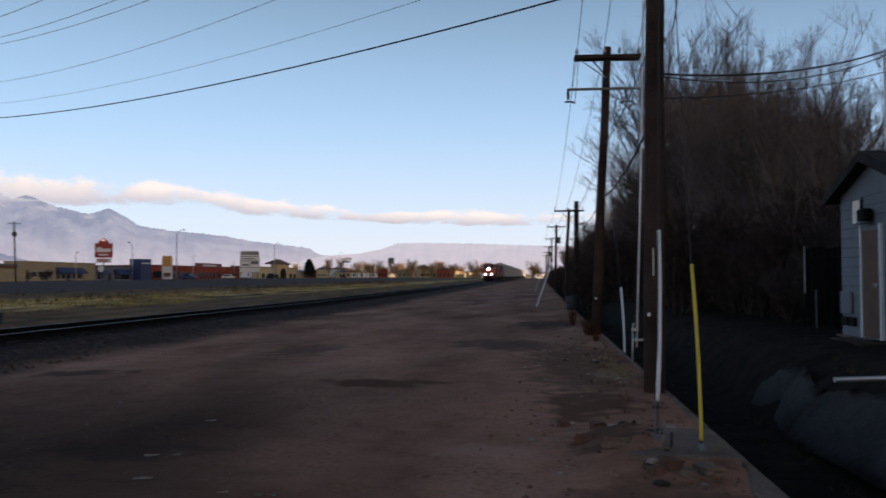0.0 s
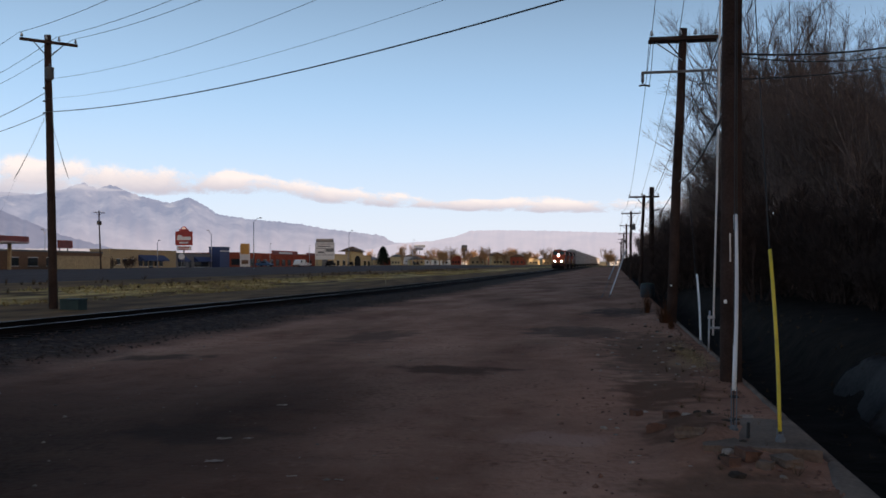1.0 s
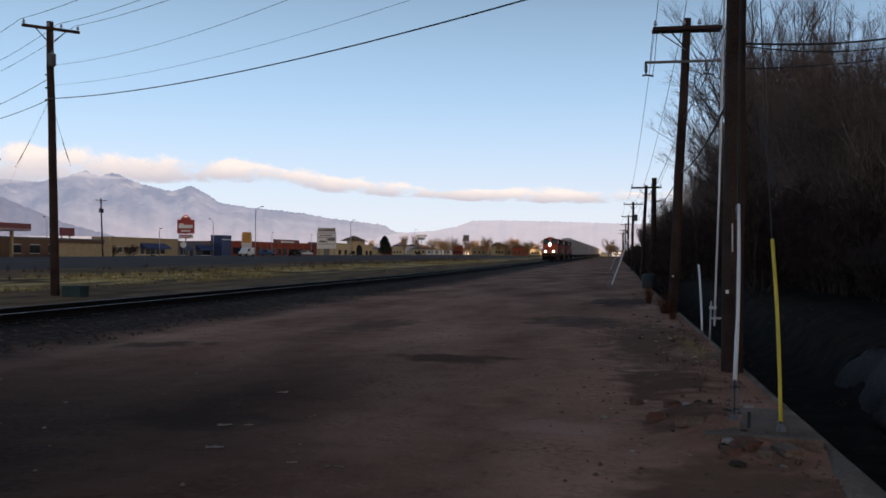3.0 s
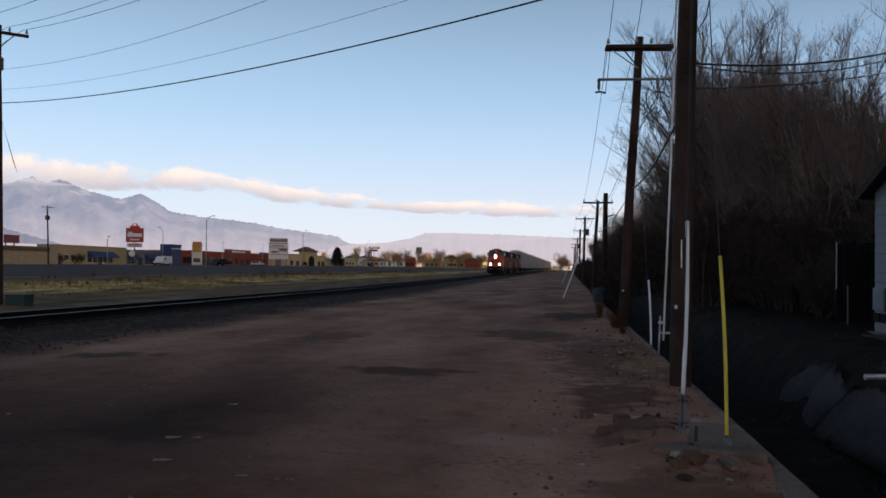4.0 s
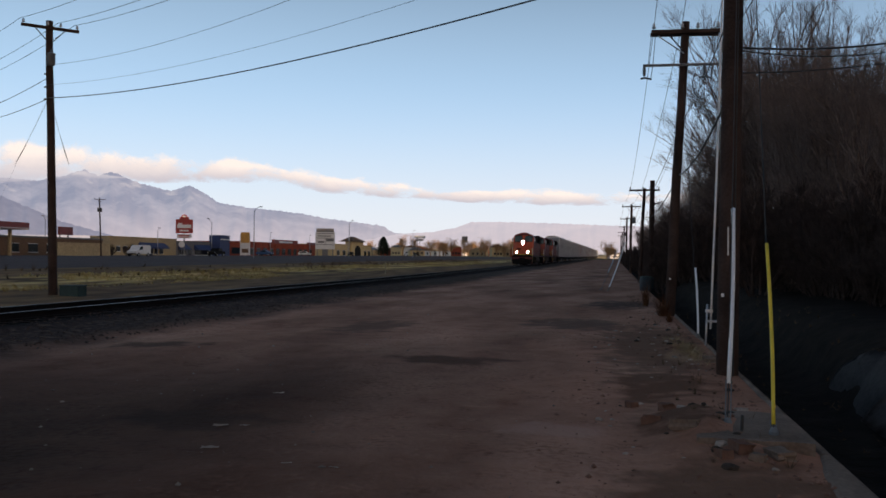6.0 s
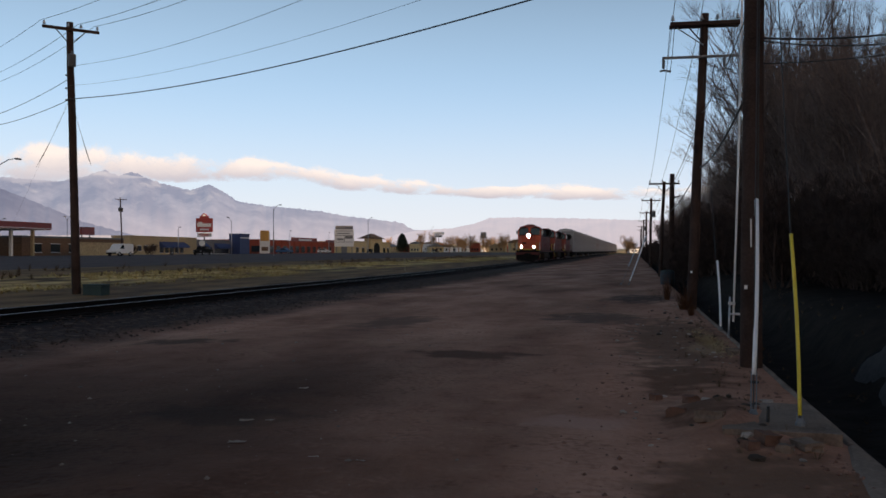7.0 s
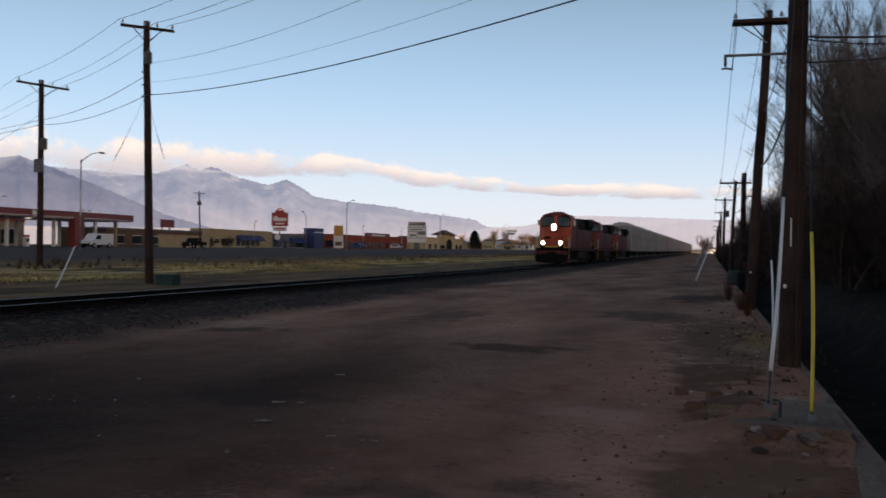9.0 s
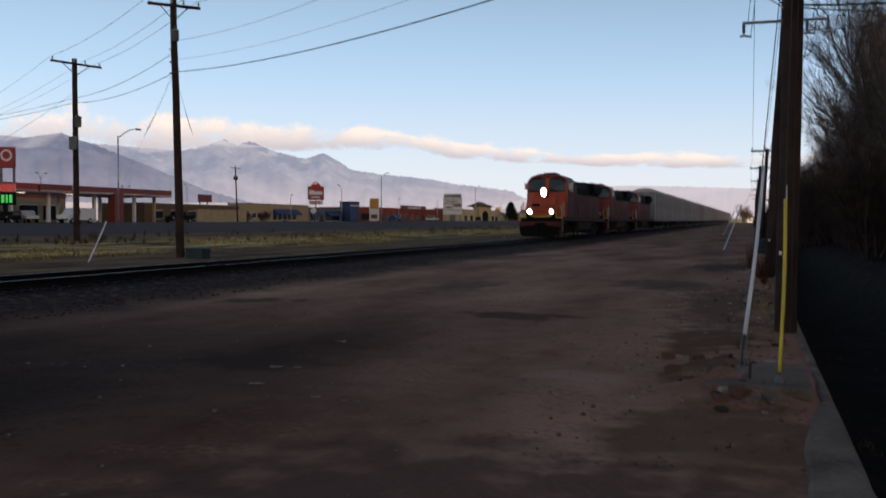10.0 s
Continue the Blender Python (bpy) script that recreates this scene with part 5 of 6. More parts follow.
    sp = thing("small_sign", "small round white sign on a post", "sign", pose(-111, 233, z, rz=-72))
    part("post", box(-0.08, -0.08, -0.3, 0.08, 0.08, 3.0), POLEGREY, sp)
    bm = bmesh.new()
    bmesh.ops.create_cone(bm, cap_ends=True, segments=20, radius1=0.8, radius2=0.8, depth=0.15)
    bmesh.ops.transform(bm, matrix=pose(0.1, 0, 3.2, 0, 90, 0), verts=bm.verts)
    part("disc", bm, WHITE, sp)
    sg = pylon_sign(-110, 273.5, z + 0.1, 3.0, [(0.4, 6.9, 1.0, WHITE), (4.2, 7.4, 0.86, OCHRE)], (0,), "white and ochre monument sign", WHITE, "monument_sign")
    bars(sg, 0.31, [(-1.0, 1.0, 1.2, 2.4)], BROWN)
    # brick strip
    z = 1.7
    b = shop("brick_store", -118, 288, 366, 18, z, 4.6, BRICK, "long low red brick store", DARKRED, 0.3)
    part("parapet", box(-118.3, 318, 4.6, -117.7, 344, 6.0, 0.04), DARKRED, b)
    part("parapet", box(-118.3, 356, 4.6, -117.7, 366, 5.6, 0.04), DARKRED, b)
    for k in range(12):
        face_window(b, -118, 291 + k * 6.1, 294.5 + k * 6.1, 0.6, 2.8, DARKRED)
    for k in range(11):
        part("pilaster", box(-118, 295.8 + k * 6.1, -0.5, -117.75, 296.4 + k * 6.1, 4.5), BRICK, b)
    bars(b, -117.68, [(324, 338, 4.9, 5.5)], WHITE)
    for k in range(3):
        part("pilaster", box(-134 + k * 6, 287.8, -0.5, -133.3 + k * 6, 288, 4.5), DARKRED, b)
        face = part("window", box(-132.5 + k * 6, 287.93, 0.8, -129 + k * 6, 288.0, 2.8), GLASS, b)
    sg = pylon_sign(-112, 360, z, 7.6, [(3.0, 9.8, 1.0, WHITE), (9.8, 11.2, 0.9, POLEGREY), (0, 3, 0.3, POLEGREY)], (-0.4, 0.4), "tall white tenant sign with an arched top", POLEGREY, "tenant_sign")
    bars(sg, 0.31, [(-3.4, 3.4, 9.0, 9.25), (-3.4, 3.4, 7.3, 7.5), (0.4, 3.4, 6.1, 7.2), (-3.4, 3.4, 4.7, 4.9), (-2.8, 2.2, 8.0, 8.4), (-2.8, -0.4, 5.5, 6.2), (-0.05, 0.15, 4.9, 7.3)], POLEGREY)
    # tan store with hipped tower
    s = shop("tan_store", -118, 392, 455, 20, z + 0.1, 5.2, TANLIGHT, "tan stucco store with a brown hipped tower", TAN, 0.4)
    part("tower", box(-120, 416, 0, -117, 436, 7.0), TANLIGHT, s)
    bm = bmesh.new()
    pk = [bm.verts.new(p) for p in ((-123, 414.5, 7.0), (-115.8, 414.5, 7.0), (-115.8, 437.5, 7.0), (-123, 437.5, 7.0), (-119.4, 423, 9.4), (-119.4, 429, 9.4))]
    for f in ((0, 1, 4), (1, 2, 5, 4), (2, 3, 5), (3, 0, 4, 5), (3, 2, 1, 0)):
        bm.faces.new([pk[i] for i in f])
    part("tower_roof", bm, BROWN, s, "brown hipped tile roof")
    arch = [(421, 0)] + [(426 - 5 * math.cos(math.pi * i / 10), 2.8 + 2.4 * math.sin(math.pi * i / 10)) for i in range(11)] + [(431, 0)]
    part("archway", prism(arch, -116.99, -116.9, "x"), BLACK, s, "dark arched entry")
    for y0 in (396, 405, 441, 448):
        face_window(s, -118, y0, y0 + 4, 0.6, 2.8)
    # street furniture
    street_lamp(-66, 91.5, 1.0, 11.2, 3.4)
    street_lamp(-70, 180, 1.4, 10.3, 3.4)
    street_lamp(-100, 227, 1.5, 9.6, -2.4)
    street_lamp(-72, 255, 1.6, 10.3, 3.2)
    street_lamp(-74, 348, 1.9, 10.0, 3.2)
    for x, y, h in ((-128, 150, 9.5), (-132, 205, 9.5), (-130, 178, 8.0)):
        street_lamp(x, y, 1.4, h, 1.2, True, "parking lot lamp with two heads")
    for x, y, h in ((-108, 214, 6.8), (-112, 300, 8.0), (-112, 341, 8.2), (-109, 382, 7.0)):
        street_lamp(x, y, 1.6, h, 0.5, False, "thin parking lot lamp")
    p = utility_pole(-98, 171.5, 11.6, 0.16, 0.12, (-0.5, 0), z=1.3, label="wooden utility pole beside the road", arms=[(11.2, (0.4, 0.9), 1.3, False, False)], seed=41)
    transformer(p, -0.4, -0.4, 8.8, 1.2)
    transformer(p, -0.4, 0.4, 8.8, 1.2)
    for x, y, h in ((-98, 470, 9.5), (-96, 560, 10), (-96, 660, 10)):
        utility_pole(x, y, h, 0.15, 0.11, z=ground_z(x, y), label="distant wooden utility pole beside the road", arms=[(h - 0.4, (0.9, 0.3), 1.2, False, False)], seed=int(y))
    sg = pylon_sign(-88, 560, 2.6, 3.4, [(8.2, 12.0, 1.0, POLEGREY)], (0,), "distant dark round-topped sign", POLEGREY)
    sg = pylon_sign(-104, 505, 2.6, 5, [(9.5, 11.0, 1.2, WHITE), (8.2, 9.2, 0.8, POLEGREY)], (0,), "distant pale board sign on a post", POLEGREY)


# ---- house by the ditch ----
def build_house():
    t = thing("house", "small pale grey sided house with a brown door", "house", pose(0, 0, 0))
    wall = part("wall", prism([(19.2, 0.2), (23, 0.2), (23, 3.2), (21.1, 3.76), (19.2, 3.2)], 6.47, 11.5, "x"), SIDING, t)
    for k in range(15):
        part("siding_board", prism([(6.458, 0.46 + k * 0.19), (6.475, 0.45 + k * 0.19), (6.475, 0.64 + k * 0.19), (6.467, 0.64 + k * 0.19)], 19.2, 23.0), SIDING, wall)
    part("foundation", box(6.35, 19.1, -0.2, 11.6, 23.1, 0.42, 0.02), CONCRETE, t)
    part("roof", prism([(23.35, 3.1), (23.35, 3.26), (21.1, 3.93), (18.85, 3.26), (18.85, 3.1), (21.1, 3.77)], 6.22, 11.9, "x"), ROOFDARK, t, "dark shingle roof")
    for y0, y1, z0, z1 in ((23.35, 21.1, 3.06, 3.73), (21.1, 18.85, 3.73, 3.06)):
        part("bargeboard", prism([(y0, z0), (y0, z0 + 0.16), (y1, z1 + 0.16), (y1, z1)], 6.2, 6.22, "x"), ROOFDARK, t)
    d = part("door", box(6.41, 20.72, 0.46, 6.46, 21.62, 2.46, 0.01), DOORBROWN, t, "plain brown door")
    part("door_handle", lathe([(0.03, 0), (0.035, 0.05), (0.02, 0.08)], 8, at=(6.38, 20.82, 1.4)), GALV, d)
    for y0, y1 in ((20.62, 20.7), (21.64, 21.72)):
        part("door_frame", box(6.4, y0, 0.44, 6.46, y1, 2.56), WHITE, t)
    w = part("window", box(6.4, 21.66, 2.62, 6.46, 22.08, 3.06), GLASS, t)
    part("window_frame", box(6.39, 21.62, 3.06, 6.46, 22.12, 3.1), SIDING, w)
    l_ = part("wall_lamp", box(6.26, 21.05, 2.62, 6.44, 21.45, 2.86, 0.04), BLACK, t)
    part("lamp_cover", box(6.24, 21.12, 2.57, 6.36, 21.38, 2.62, 0.01), SIDING, l_)
    part("step", box(5.9, 20.2, 0.1, 6.34, 22.0, 0.42, 0.02), RUBBLE, t)
    for y in (22.1, 22.55):
        part("vent", box(6.4, y, 0.62, 6.45, y + 0.35, 0.8, 0.01), BLACK, t)
    part("meter_box", box(6.4, 22.3, 0.85, 6.45, 22.95, 1.3, 0.02), SIDING, t)
    f = thing("fence", "dark board fence with a thin pale end post", "fence", pose(6.42, 25.6, 0.42))
    # end post in two pieces: pale above, dark below
    part("post", tube([(0, -0.03, 0.8), (0, -0.03, 1.87)], 0.01, 8), GALV, f, "thin pale metal post")
    part("post", tube([(0, -0.03, -0.3), (0, -0.03, 0.8)], 0.012, 8), RUST, f, "dark lower half of the post")
    for k in range(9):
        part("board", box(0.03 + k * 0.15, 0, 0.04, 0.165 + k * 0.15, 0.025, 1.84 + 0.02 * (k % 3), 0.004), BLACK, f)
    for z in (0.4, 1.5):
        part("rail", box(0, 0.025, z, 1.4, 0.07, z + 0.09, 0.005), BLACK, f)
    f = thing("fence_post", "thin dark metal fence post by the house", "post", pose(6.65, 25.5, 0.4))
    part("post", tube([(0, 0, -0.3), (0, 0, 0.9)], 0.018, 8), POLEGREY, f)


# ---- trees ----
def tree_mesh(seed, h, limbs, spread, shrub=False, material=None):
    """A bare tree: trunk mesh and crown mesh of limbs and fine twigs."""
    rng = random.Random(seed)
    tv, tf, cv, cf = [], [], [], []

    def stick(vs, fs, a, b, r0, r1, sides):
        d = (b - a).normalized()
        s = d.orthogonal().normalized()
        u = d.cross(s)
        k = len(vs)
        for p, r in ((a, r0), (b, r1)):
            for i in range(sides):
                an = i * math.tau / sides
                vs.append(p + r * (math.cos(an) * s + math.sin(an) * u))
        for i in range(sides):
            j = (i + 1) % sides
            fs.append((k + i, k + j, k + sides + j, k + sides + i))

    def twig(a, b, r):
        d = b - a
        s = d.orthogonal().normalized() * r
        s.rotate(Matrix.Rotation(rng.random() * math.tau, 3, d))
        k = len(cv)
        cv.extend((a - s, a + s, b))
        cf.append((k, k + 1, k + 2))

    def turn(d, amount, up):
        v = Vector((rng.gauss(0, 1), rng.gauss(0, 1), rng.gauss(0, 0.7)))
        return (d + v * amount + Vector((0, 0, up))).normalized()

    def grow(p, d, length, r, level):
        if level == 0:
            for i in range(4):
                e = turn(d, 0.34, 0.16)
                q = p + e * length * rng.uniform(0.55, 1.05)
                twig(p, q, 0.0052)
                for k in range(4):
                    g = p.lerp(q, rng.uniform(0.2, 0.9))
                    twig(g, g + turn(e, 0.42, 0.16) * length * rng.uniform(0.3, 0.6), 0.0043)
            return
        n = 3 if level > 1 else 2
        for i in range(n):
            q = p + d * length / n
            r2 = r * 0.84
            big = level >= 3
            stick(cv, cf, p, q, r, r2, 5 if big else 3)
            p, r = q, r2
            d = turn(d, 0.19, 0.06)
            for k in range(2 if level > 1 else 1):
                grow(p, turn(d, 0.31, 0.2), length * rng.uniform(0.48, 0.7), r * 0.55, level - 1)
        grow(p, turn(d, 0.2, 0.05), length * 0.62, r * 0.75, level - 1)

    r0 = 0.02 * h
    fork = h * (0.02 if shrub else rng.uniform(0.1, 0.16))
    base = Vector((0, 0, -0.3))
    mid = Vector((rng.uniform(-0.1, 0.1), rng.uniform(-0.1, 0.1), fork))
    stick(tv, tf, base, mid * 0.5, r0 * 1.5, r0 * 1.15, 9)
    stick(tv, tf, mid * 0.5, mid, r0 * 1.15, r0 * 0.9, 9)
    for i in range(limbs):
        an = i * math.tau / limbs + rng.uniform(-0.3, 0.3)
        tilt = spread * rng.uniform(0.35, 0.95)
        d = Vector((math.cos(an) * tilt, math.sin(an) * tilt, 1)).normalized()
        grow(mid - Vector((0, 0, fork * 0.3 * rng.random())), d, h * rng.uniform(0.3, 0.4), r0 * 0.5, 3)
    out = []
    for nm, vs, fs in (("trunk", tv, tf), ("crown", cv, cf)):
        me = bpy.data.meshes.new(nm)
        me.from_pydata([tuple(v) for v in vs], [], fs)
        me.materials.append(material or BARK)
        out.append(me)
    return out


def plant(name, meshes, m, label, category, group):
    t = thing(name, label, category, m, group)
    for nm, me in zip(("trunk", "crown"), meshes):
        o = new(nm, me)
        o.parent = t
    return t


def build_trees():
    kinds = [tree_mesh(s, 12.0, n, sp) for s, n, sp in ((1, 6, 0.5), (2, 5, 0.6), (3, 7, 0.45), (4, 6, 0.55))]
    shrubs = [tree_mesh(s, 4.0, 6, 0.9, True, BRUSH) for s in (11, 12, 13)]
    rng = random.Random(8)
    spots = []
    y = 31.0
    while y < 150:
        spots.append((rng.uniform(8.3, 9.6), y, 1.3, rng.uniform(0.93, 1.03)))
        if rng.random() < 0.28:
            spots.append((rng.uniform(11.5, 14.5), y + rng.uniform(-2, 2), 1.1, rng.uniform(0.8, 0.98)))
        y += rng.uniform(3.0, 4.2) * (1 + y / 130)
    while y < 330:
        spots.append((rng.uniform(8.5, 10.5), y, rng.uniform(0.75, 0.95), 1.0))
        y += rng.uniform(8, 12)
    spots += [(14, 30, 1, 0.95), (19, 31, 1, 0.95), (24, 34, 1, 0.95), (27, 40, 1, 0.95), (30, 34, 1, 0.95), (8.4, 54.5, 1.4, 1.03)]
    # the row stands taller in places: bearing and height over the eye, degrees
    crest = [(2.9, 3.5), (4.3, 5.7), (6.3, 8.9), (7.6, 13), (8.3, 15.0), (9.8, 14.9), (10.6, 13.1), (12.8, 12.8), (13.4, 14.1), (14.3, 14.2), (15.2, 13.3), (17.6, 13), (19.5, 11.6), (40, 11)]
    tall = {id(k): max(v.co.z for v in k[1].vertices) for k in kinds}
    for x, yy, s, share in spots:
        kind = rng.choice(kinds)
        far_ = math.hypot(x, yy)
        b = math.degrees(math.atan2(x, yy))
        e = float(np.interp(b - (1.0 if b < 8 else 0), [c[0] for c in crest], [c[1] for c in crest]))
        s = min(s, (1.1 + math.tan(radians(e)) * far_ * share) / tall[id(kind)])
        plant("tree", kind, pose(x, yy, ground_z(x, yy), rz=rng.uniform(0, 360)) @ Matrix.Scale(s, 4), "tall bare grey-brown tree in a dense row", "tree", "row of bare trees")
    for i in range(135):
        u = i / 135
        yy = 26.3 + 130 * u ** 1.5
        x = rng.uniform(4.9, 8.8) + (2.2 if yy < 28 else 0)
        k = rng.uniform(0.55, 0.95) * (rng.uniform(1.3, 2.1) if i % 3 == 0 else 1)
        plant("shrub", rng.choice(shrubs), pose(x, yy, ground_z(x, yy) - 0.5 * k, rz=rng.uniform(0, 360)) @ Matrix.Scale(k, 4), "dense dark bare shrub beside the ditch", "shrub", "shrubs along the ditch")
    for i in range(75):
        yy = 64 + 270 * (i / 75) ** 1.3
        x, k = rng.uniform(3.3, 5.2), rng.uniform(0.75, 1.35)
        plant("shrub", rng.choice(shrubs), pose(x, yy, ground_z(x, yy) - 0.4 * k, rz=rng.uniform(0, 360)) @ Matrix.Scale(k, 4), "dense dark bare shrub beside the ditch", "shrub", "shrubs along the ditch")
    for x, yy, k in ((-106, 187, 0.75), (-107, 191, 0.9), (-106, 195.5, 0.85), (-108, 201, 0.95)):
        plant("shrub", shrubs[0], pose(x, yy, ground_z(x, yy) - 0.3, rz=yy * 7) @ Matrix.Scale(k, 4), "dark bare shrub beside the block wall", "shrub", "shrubs by the stores")
    # far trees, the low sun's warm tone painted into their twigs
    kinds = [tree_mesh(s, 11.0, 6, 0.6, material=SUNLIT_TWIG) for s in (21, 22)]
    for i in range(80):
        a = radians(-15.5 + 15.5 * rng.random() ** 0.8)
        d = rng.uniform(520, 900)
        x, yy = d * math.sin(a), d * math.cos(a)
        if -20 < x < -6:
            continue
        plant("tree", rng.choice(kinds), pose(x, yy, ground_z(x, yy), rz=rng.uniform(0, 360)) @ Matrix.Scale(rng.uniform(0.7, 1.25), 4), "small distant tan tree in warm sunlight", "tree", "distant trees")
    # dark conifer by the tan store
    bm = bmesh.new()
    rng = random.Random(3)
    for i in range(5200):
        u = rng.random() ** 0.7
        r = 4.6 * (1 - u) ** 0.6 * (0.75 + 0.25 * math.sin(i)) + 0.1
        an = rng.random() * math.tau
        p = Vector((r * math.cos(an) * rng.uniform(0.5, 1), r * math.sin(an) * rng.uniform(0.5, 1), 0.6 + u * 9))
        o = Vector((math.cos(an), math.sin(an), -0.3)) * 0.5
        s = Vector((-math.sin(an), math.cos(an), rng.uniform(-0.4, 0.4))) * 0.32
        bm.faces.new([bm.verts.new(p + s), bm.verts.new(p - s), bm.verts.new(p + o)])
    t = thing("conifer", "dark green conifer beside the tan store", "tree", pose(-112, 455, 2.2))
    part("crown", bm, NEEDLES, t)
    part("trunk", tube([(0, 0, -0.3), (0, 0, 8)], [0.3, 0.05], 8), BARK, t)


def build_grass():
    rng = random.Random(12)
    vs, fs = [], []
    for i in range(9000):
        y = 14 + 190 * rng.random() ** 1.6
        x = -22.6 - 9.0 * rng.random()
        if noise.noise(Vector((x * 0.22, y * 0.06, 9))) < rng.uniform(-0.35, 0.25):
            continue
        z = bumpy(x, y)
        hgt = rng.uniform(0.06, 0.14) * (1.5 if x < -27 else 1)
        for k in range(4):
            an = rng.random() * math.tau
            w = Vector((-math.sin(an), math.cos(an), 0)) * 0.05
            p = Vector((x + rng.uniform(-0.2, 0.2), y + rng.uniform(-0.2, 0.2), z - 0.02))
            j = len(vs)
            vs += [p - w, p + w, p + Vector((math.cos(an) * 0.12, math.sin(an) * 0.12, hgt * rng.uniform(0.6, 1.2)))]
            fs.append((j, j + 1, j + 2))
    me = bpy.data.meshes.new("dry_grass")
    me.from_pydata([tuple(v) for v in vs], [], fs)
    me.materials.append(GRASS)
    tagged(new("dry_grass", me), "patchy dry yellow grass beyond the railway", "grass", kind="stuff")
    # brown weeds along the road verge and round the verge of the yard
    vs, fs = [], []
    for i in range(900):
        if i < 620:
            y = 20 + 200 * rng.random() ** 1.3
            x = -29 - 8 * rng.random()
            hh = rng.uniform(0.25, 0.7)
        else:
            y, x, hh = rng.uniform(9, 45), rng.choice((rng.uniform(2.1, 3.4), rng.uniform(0.9, 1.9), rng.uniform(3.6, 5.5))), rng.uniform(0.05, 0.16)
        if noise.noise(Vector((x * 0.2, y * 0.05, 4))) < 0 and i < 620:
            continue
        z = bumpy(x, y)
        for k in range(14):
            an = rng.random() * math.tau
            w = Vector((-math.sin(an), math.cos(an), 0)) * (0.02 if i < 620 else 0.004)
            p = Vector((x, y, z - 0.02))
            j = len(vs)
            vs += [p - w, p + w, p + Vector((math.cos(an) * rng.uniform(0.1, 0.9), math.sin(an) * rng.uniform(0.1, 0.9), rng.uniform(0.4, 1))) * hh]
            fs.append((j, j + 1, j + 2))
    me = bpy.data.meshes.new("dry_weeds")
    me.from_pydata([tuple(v) for v in vs], [], fs)
    me.materials.append(WEED)
    tagged(new("dry_weeds", me), "brown dry weeds along the verge", "weeds", kind="stuff")


# ---- distance ----
def build_mountains():
    def ridge(name, pts, d, seed, label, rough, material):
        bm = bmesh.new()
        n, rows = 620, 15
        az0, az1 = pts[0][0], pts[-1][0]
        grid_ = []
        for i in range(n + 1):
            deg = az0 + (az1 - az0) * i / n
            e = float(np.interp(deg, [p[0] for p in pts], [p[1] for p in pts]))
            col = []
            for j in range(rows):
                u = j / (rows - 1)
                dd = d * (0.86 + 0.14 * u)
                hh = dd * math.tan(radians(e)) * u ** 0.8 + 1.5 * u
                fold = noise.noise(Vector((deg * 0.9 + u * 0.6, u * 1.5, seed))) * 120 + noise.noise(Vector((deg * 2.6, u * 3, seed + 5))) * 45
                dd += fold * (1 - u) * rough
                hh += (noise.noise(Vector((deg * 1.6, u * 2.5, seed + 2))) * 45 * u * (1 - u) * 2 + noise.noise(Vector((deg * 4, 0, seed))) * 6 * u + noise.noise(Vector((deg * 7, u * 5, seed + 3))) * 4 * u ** 2 * (rough > 0.9)) * rough
                a = radians(deg)
                col.append(bm.verts.new((dd * math.sin(a), dd * math.cos(a), hh if j else -30)))
            grid_.append(col)
        for a, b in zip(grid_, grid_[1:]):
            for j in range(rows - 1):
                bm.faces.new((a[j], b[j], b[j + 1], a[j + 1]))
        tagged(part(name, bm, material, smooth=True), label, "mountains", kind="structure")
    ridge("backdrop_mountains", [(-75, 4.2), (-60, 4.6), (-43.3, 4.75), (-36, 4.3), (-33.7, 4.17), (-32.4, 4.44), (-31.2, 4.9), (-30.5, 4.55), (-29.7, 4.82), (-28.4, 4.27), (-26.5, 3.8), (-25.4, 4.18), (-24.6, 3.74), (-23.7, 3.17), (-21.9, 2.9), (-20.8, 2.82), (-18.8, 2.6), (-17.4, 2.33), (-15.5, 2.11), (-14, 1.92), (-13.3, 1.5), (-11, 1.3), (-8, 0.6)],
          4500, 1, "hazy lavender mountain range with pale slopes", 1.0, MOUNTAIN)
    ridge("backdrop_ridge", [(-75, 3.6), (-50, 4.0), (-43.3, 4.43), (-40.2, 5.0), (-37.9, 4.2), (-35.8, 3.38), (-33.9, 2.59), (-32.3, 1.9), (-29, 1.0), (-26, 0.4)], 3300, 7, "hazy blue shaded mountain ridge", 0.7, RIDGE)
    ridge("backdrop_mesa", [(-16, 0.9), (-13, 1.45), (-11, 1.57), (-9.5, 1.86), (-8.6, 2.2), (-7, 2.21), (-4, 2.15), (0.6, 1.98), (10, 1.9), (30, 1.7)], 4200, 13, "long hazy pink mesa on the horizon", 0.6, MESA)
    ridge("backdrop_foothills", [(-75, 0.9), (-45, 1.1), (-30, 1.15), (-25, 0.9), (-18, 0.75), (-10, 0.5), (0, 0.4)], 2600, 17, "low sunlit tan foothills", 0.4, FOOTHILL)


